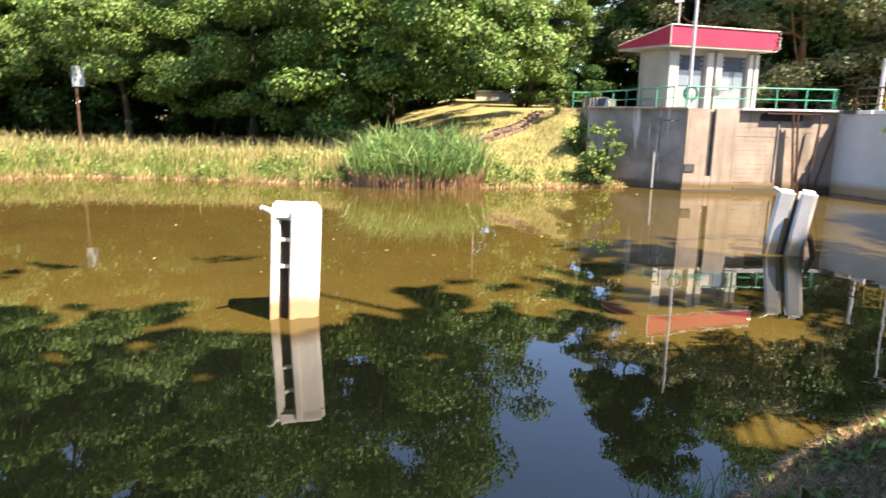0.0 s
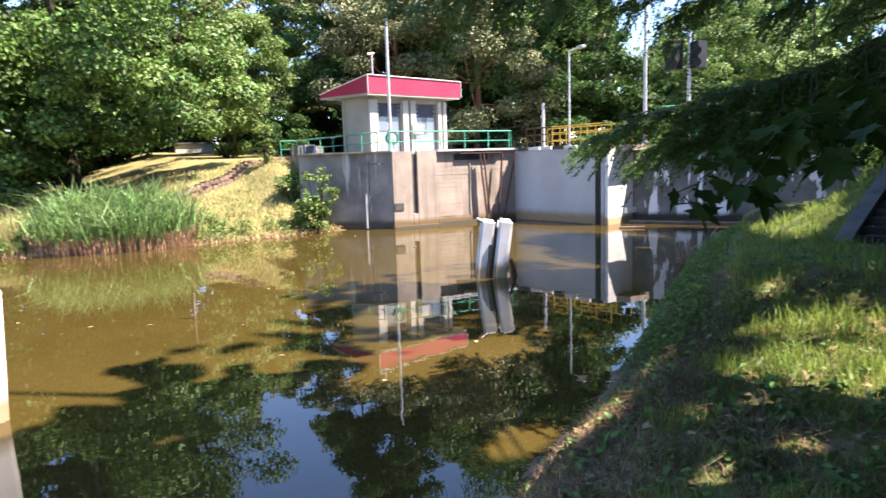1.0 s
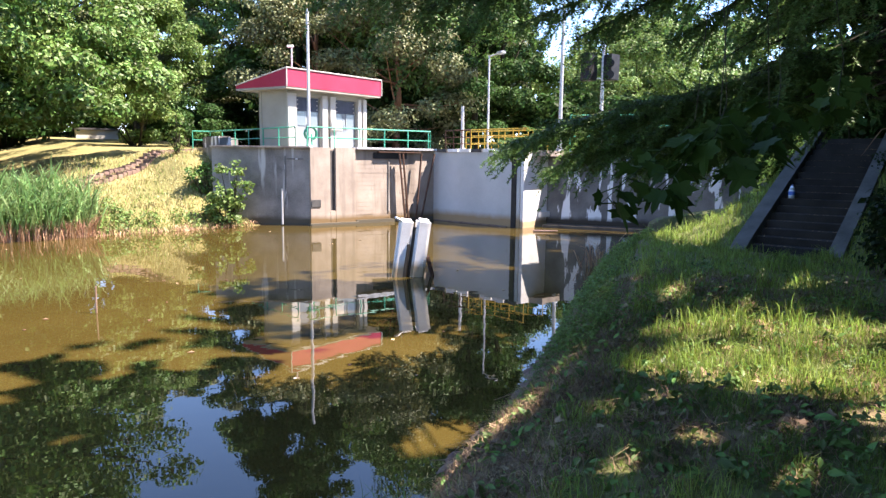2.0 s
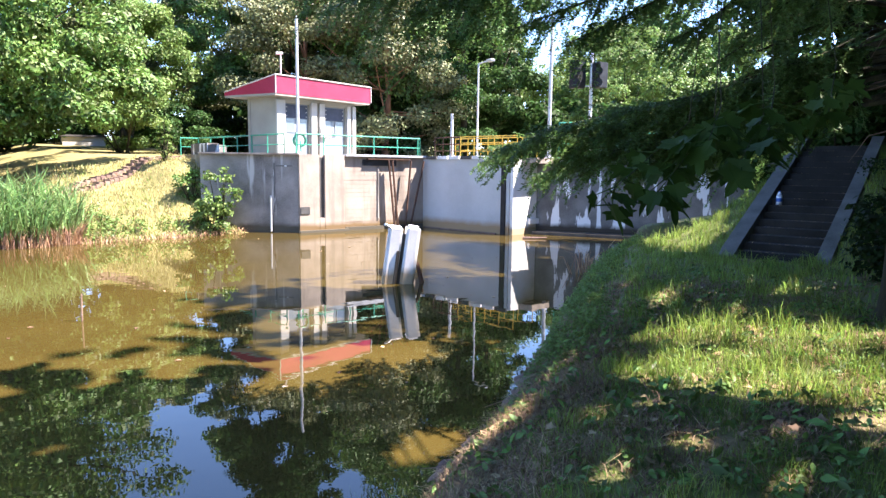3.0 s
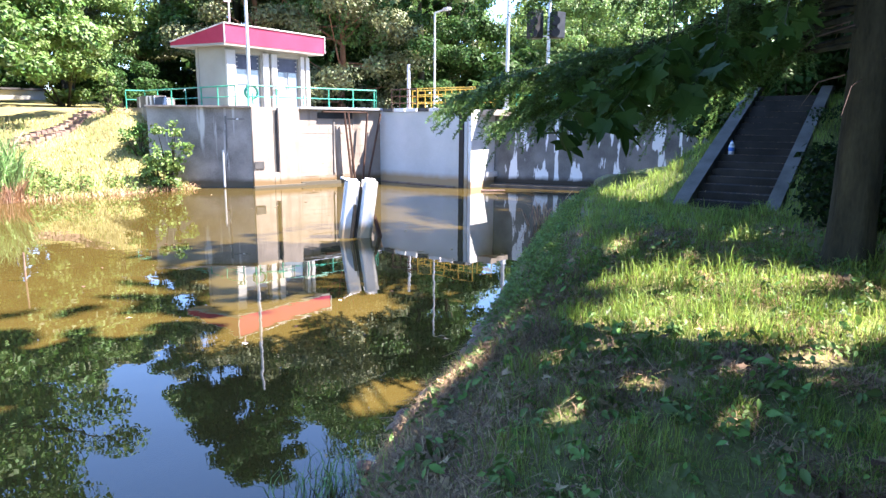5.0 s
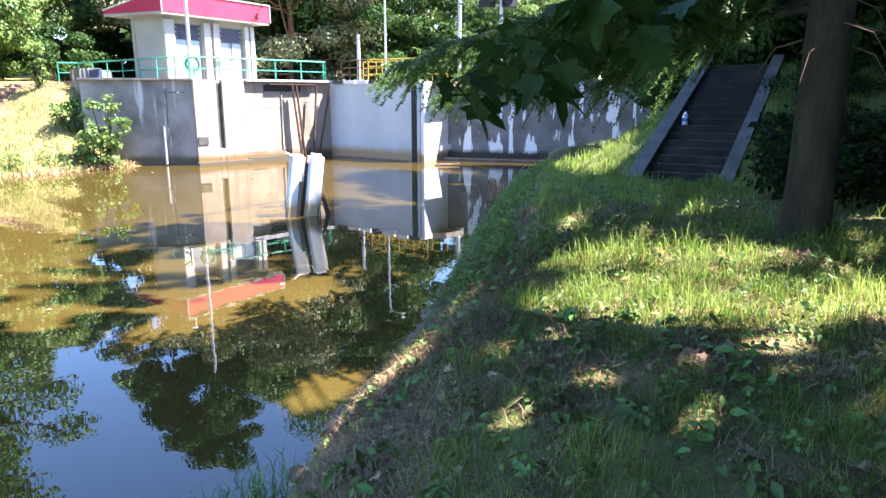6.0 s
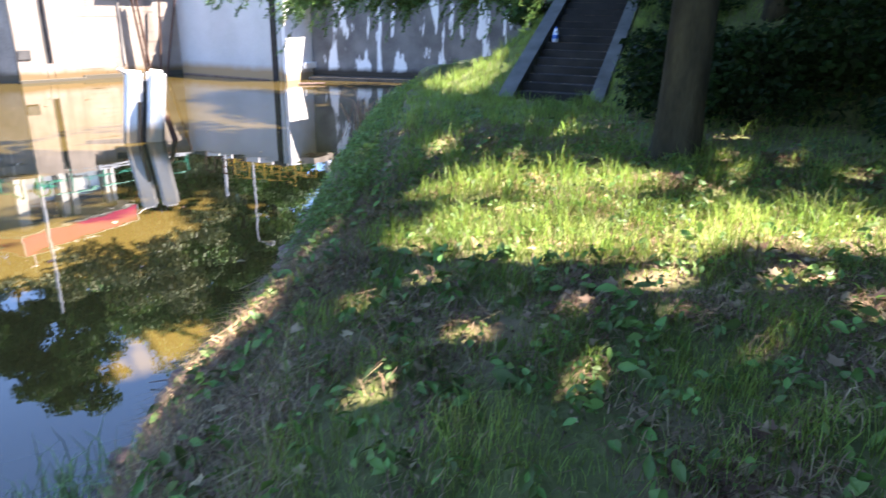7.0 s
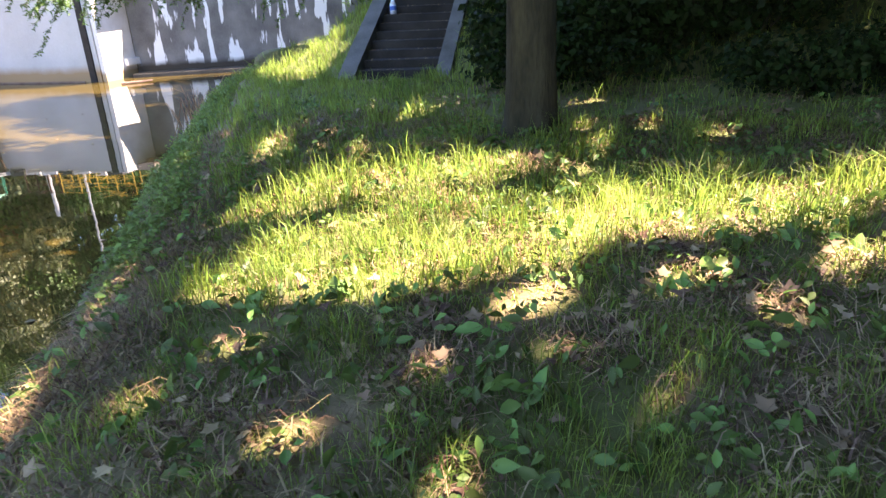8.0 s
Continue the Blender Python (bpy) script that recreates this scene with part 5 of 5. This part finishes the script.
def litter():
    x, y, rng = scatter(90000, 0.5, 12, -1.5, 8.5, 84)
    ok = ~inside(x, y, POND) & (rng.uniform(size=len(x)) < np.clip(0.15 + 0.8 * bumps(x + 2, y + 1, 0.5) + 0.4 * bumps(x, y, 0.17), 0.03, 1))
    x, y = x[ok], y[ok]
    p = np.stack([x, y, height(x, y) + rng.uniform(0.006, 0.03, len(x))], 1)
    v, f = leaf_quads(p, unit(rng.normal(size=p.shape) * 0.35 + [0, 0, 1]), 0.036, rng, 0.55)
    stuff("leaf_litter", v, f, LITTER, "dry fallen leaves scattered over the grass", "leaves")


litter()


def step_litter():
    """Leaves and crumbs along the treads' front edges, added to draw their pale lit lines."""
    rng = np.random.default_rng(97)
    k = 1500
    i = rng.integers(0, 17, k)
    u = i * RUN + 0.02 + np.abs(rng.normal(size=k)) * 0.06
    w, h = rng.uniform(-0.68, 0.68, k), (i + 1) * RISE + 0.006
    m = np.array(SM)
    p = np.stack([u, w, h], 1) @ m[:3, :3].T + m[:3, 3]
    keep = rng.uniform(size=k) < np.clip(0.5 + 0.7 * np.sin(w * 5 + i * 2.1), 0.1, 1)
    v, f = leaf_quads(p[keep], unit(rng.normal(size=(keep.sum(), 3)) * 0.25 + [0, 0, 1]), 0.035, rng, 0.6)
    stuff("step_litter", v, f, LITTER, "brown leaves added along the stair treads as their pale lit edges", "leaves")


step_litter()


def weeds():
    """Low broad-leaved plants on the bank."""
    x, y, rng = scatter(5200, 0.6, 10, -0.8, 10, 85)
    dn = seg_dist(x, y, BANK)
    ok = ~inside(x, y, POND) & (rng.uniform(size=len(x)) < np.where(dn < 1.1, 0.3, 0.45) * np.clip(0.5 + bumps(x, y + 3, 0.7), 0.1, 1))
    x, y = x[ok], y[ok]
    k = 7
    px, py = np.repeat(x, k), np.repeat(y, k)
    a = rng.uniform(0, 2 * np.pi, len(px))
    r = rng.uniform(0.02, 0.09, len(px))
    p = np.stack([px + r * np.cos(a), py + r * np.sin(a), 0 * a], 1)
    p[:, 2] = height(p[:, 0], p[:, 1]) + rng.uniform(0.03, 0.12, len(px))
    nrm = unit(np.stack([np.cos(a), np.sin(a), np.full(len(a), 1.2)], 1) + rng.normal(size=p.shape) * 0.3)
    v, f = leaf_ovals(p, nrm, 0.045 * rng.uniform(0.5, 1.5, len(p)), rng, 0.6)
    stuff("weeds", v, f, LEAF, "low broad-leaved weeds on the bank", "weeds")


weeds()


def bank_weeds():
    """Lush plants that hang over the steep edge towards the water."""
    x, y, rng = scatter(5200, 4.6, 16, 5.2, 15.5, 91)
    dn = seg_dist(x, y, BANK)
    ok = ~inside(x, y, POND) & (dn < 0.95) & (dn > 0.08) & (rng.uniform(size=len(x)) < np.clip(0.65 + 0.6 * bumps(x, y, 0.8), 0.1, 1))
    x, y = x[ok], y[ok]
    k = 34
    r = np.repeat(rng.uniform(0.08, 0.2, len(x)), k)
    e = unit(rng.normal(size=(len(r), 3))) * (rng.uniform(0.2, 1, len(r)) ** 0.5 * r)[:, None]
    p = np.stack([np.repeat(x, k), np.repeat(y, k), 0 * r], 1) + e
    p[:, 2] = np.maximum(height(p[:, 0], p[:, 1]), 0) + np.abs(e[:, 2]) * 1.7 + 0.03
    v, f = leaf_ovals(p, unit(rng.normal(size=p.shape) * 0.6 + [0, 0, 0.8]), 0.05, rng, 0.5)
    stuff("bank_weeds", v, f, LEAF_LIGHT, "lush green weeds hanging over the bank's edge", "weeds")


bank_weeds()


def fallen_leaves():
    """Curled brown maple leaves, lying in drifts between the tufts."""
    rng = np.random.default_rng(92)
    n = 5200
    x, y = rng.uniform(1.8, 10, n), rng.uniform(-1.0, 6.5, n)
    ok = (seg_dist(x, y, BANK) > 0.3) & ~inside(x, y, POND) & (rng.uniform(size=n) < np.clip(0.1 + 0.9 * bumps(x + 2, y + 1, 0.5) + 0.7 * smooth(-np.hypot(x - 5.4, y - 1.2), -1.6, -0.3), 0.04, 1))
    x, y = x[ok], y[ok]
    k = len(x)
    a, s = rng.uniform(0, 2 * np.pi, k), rng.uniform(0.04, 0.085, k)
    lobes = np.array([(0, 0), (0.42, -0.02), (0.36, 0.14), (0.62, 0.42), (0.30, 0.50), (0, 1.0), (-0.30, 0.50), (-0.62, 0.42), (-0.36, 0.14), (-0.42, -0.02)])
    m = len(lobes)
    lx, ly = lobes[:, 0][None] * s[:, None], lobes[:, 1][None] * s[:, None]
    ca, sa = np.cos(a)[:, None], np.sin(a)[:, None]
    curl = rng.uniform(-0.3, 0.6, k)[:, None]
    tilt = rng.normal(size=(k, 2)) * 0.3
    wx, wy = lx * ca - ly * sa, lx * sa + ly * ca
    z = (height(x, y) + rng.uniform(0.015, 0.06, k))[:, None] + curl * np.abs(lx) + wx * tilt[:, :1] + wy * tilt[:, 1:]
    rim = np.stack([x[:, None] + wx, y[:, None] + wy, z], -1)
    v = np.concatenate([rim.mean(1, keepdims=True) - [0, 0, 0.004], rim], 1).reshape(-1, 3)
    i = np.arange(m)
    tri = np.stack([0 * i, 1 + i, 1 + (i + 1) % m], 1)
    f = (np.arange(k)[:, None, None] * (m + 1) + tri[None]).reshape(-1, 3)
    stuff("fallen_leaves", v, f, LITTER, "curled brown maple leaves lying on the bank", "leaves")


fallen_leaves()


def docks():
    """Single broad dark leaves and flat dead grass between the tufts."""
    x, y, rng = scatter(520, 1.2, 8, -0.5, 6.5, 95)
    ok = ~inside(x, y, POND)
    k = 6
    px, py = np.repeat(x[ok], k), np.repeat(y[ok], k)
    a = rng.uniform(0, 2 * np.pi, len(px))
    r = rng.uniform(0.03, 0.10, len(px))
    p = np.stack([px + r * np.cos(a), py + r * np.sin(a), 0 * a], 1)
    p[:, 2] = height(p[:, 0], p[:, 1]) + rng.uniform(0.03, 0.09, len(px))
    nrm = unit(np.stack([np.cos(a), np.sin(a), np.full(len(a), 1.0)], 1) + rng.normal(size=p.shape) * 0.3)
    v, f = leaf_ovals(p, nrm, 0.085 * rng.uniform(0.5, 1.3, len(p)), rng, 0.5)
    stuff("dock_leaves", v, f, LEAF, "broad dark green dock leaves among the grass", "weeds")
    x, y, rng = scatter(130000, 0.8, 9, -1.2, 8, 96)
    ok = ~inside(x, y, POND) & ((rng.uniform(size=len(x)) < np.clip(0.35 + 0.6 * bumps(x + 2, y + 1, 0.5), 0.08, 1)) | (seg_dist(x, y, BANK) < 1.2 + 0.3 * bumps(x, y, 0.4)))
    x, y = x[ok], y[ok]
    v, f = blades(x, y, height(x, y) + 0.012, rng.uniform(0.03, 0.13, len(x)), rng.uniform(0.003, 0.009, len(x)), 2.4, rng)
    stuff("dead_grass", v, f, LITTER, "flat brown dead grass and stalks on the bank", "grass")


docks()


def shore_stones():
    """Roots, stones and twigs along the near waterline."""
    rnd = random.Random(12)
    line = [(2.2, 4.5), (2.9, 5.1), (3.5, 5.5), (3.9, 5.75), (4.3, 6.05), (4.8, 6.4), (5.2, 6.8), (5.8, 7.3), (6.6, 8.1)]
    for i in range(46):
        u = rnd.uniform(0, len(line) - 1.001)
        k = int(u)
        p = Vector(line[k]).lerp(Vector(line[k + 1]), u - k) + Vector((rnd.uniform(-0.1, 0.16), rnd.uniform(-0.16, 0.1)))
        b = bmesh.new()
        bmesh.ops.create_icosphere(b, subdivisions=2, radius=1)
        s = rnd.uniform(0.025, 0.12)
        for v in b.verts:
            v.co = Vector((v.co.x * s * 1.5, v.co.y * s, v.co.z * s * 0.6)) * (1 + 0.3 * noise.noise(v.co * 1.7 + Vector((i, 0, 0))))
        ob = part("stone", b, STONE, None, smooth=True)
        ob.matrix_world = pose(p.x, p.y, max(float(height(p.x, p.y)), 0.0) + 0.01, rnd.uniform(-15, 15), rnd.uniform(-15, 15), rnd.uniform(0, 180))
        tagged(ob, "pale brown stone at the muddy waterline", "stone", "stones at the waterline")
    for i in range(34):
        u = rnd.uniform(0, len(line) - 1.001)
        k = int(u)
        p = Vector(line[k]).lerp(Vector(line[k + 1]), u - k) + Vector((rnd.uniform(0, 0.25), rnd.uniform(-0.2, 0.0)))
        z = max(float(height(p.x, p.y)), 0.0) + 0.015
        a, L = rnd.uniform(0, 6.28), rnd.uniform(0.15, 0.5)
        q = p + Vector((math.cos(a), math.sin(a))) * L
        zq = max(float(height(q.x, q.y)), 0.0) + 0.03
        ob = part("twig", tubed((0, 0, 0), (q.x - p.x, q.y - p.y, zq - z), 0.008, 0.004, 5), STONE)
        ob.location = (p.x, p.y, z)
        tagged(ob, "dry fallen twig lying on the muddy bank", "twig", "twigs on the bank")


shore_stones()


def floating_leaves():
    x, y, rng = scatter(520, -14, 14, 7, 27, 86)
    ok = inside(x, y, POND) & (rng.uniform(size=len(x)) < 0.25 + 0.6 * (bumps(x, y, 3.0) > 0.3))
    p = np.stack([x[ok], y[ok], np.full(ok.sum(), 0.004)], 1)
    v, f = leaf_quads(p, unit(rng.normal(size=p.shape) * 0.06 + [0, 0, 1]), 0.07 * rng.uniform(0.5, 1.5, len(p)), rng, 0.7)
    stuff("floating_leaves", v, f, LITTER, "pale leaves and scum drifting on the pond", "leaves")


floating_leaves()
log = thing("driftwood", pose(17.6, 21.4, 0.02, 0, 0, -40), "pale piece of driftwood afloat beside the apron", "driftwood")
part("wood", tubed((-0.5, 0, 0), (0.5, 0.05, 0.03), 0.06, 0.03, 7), STONE, log)
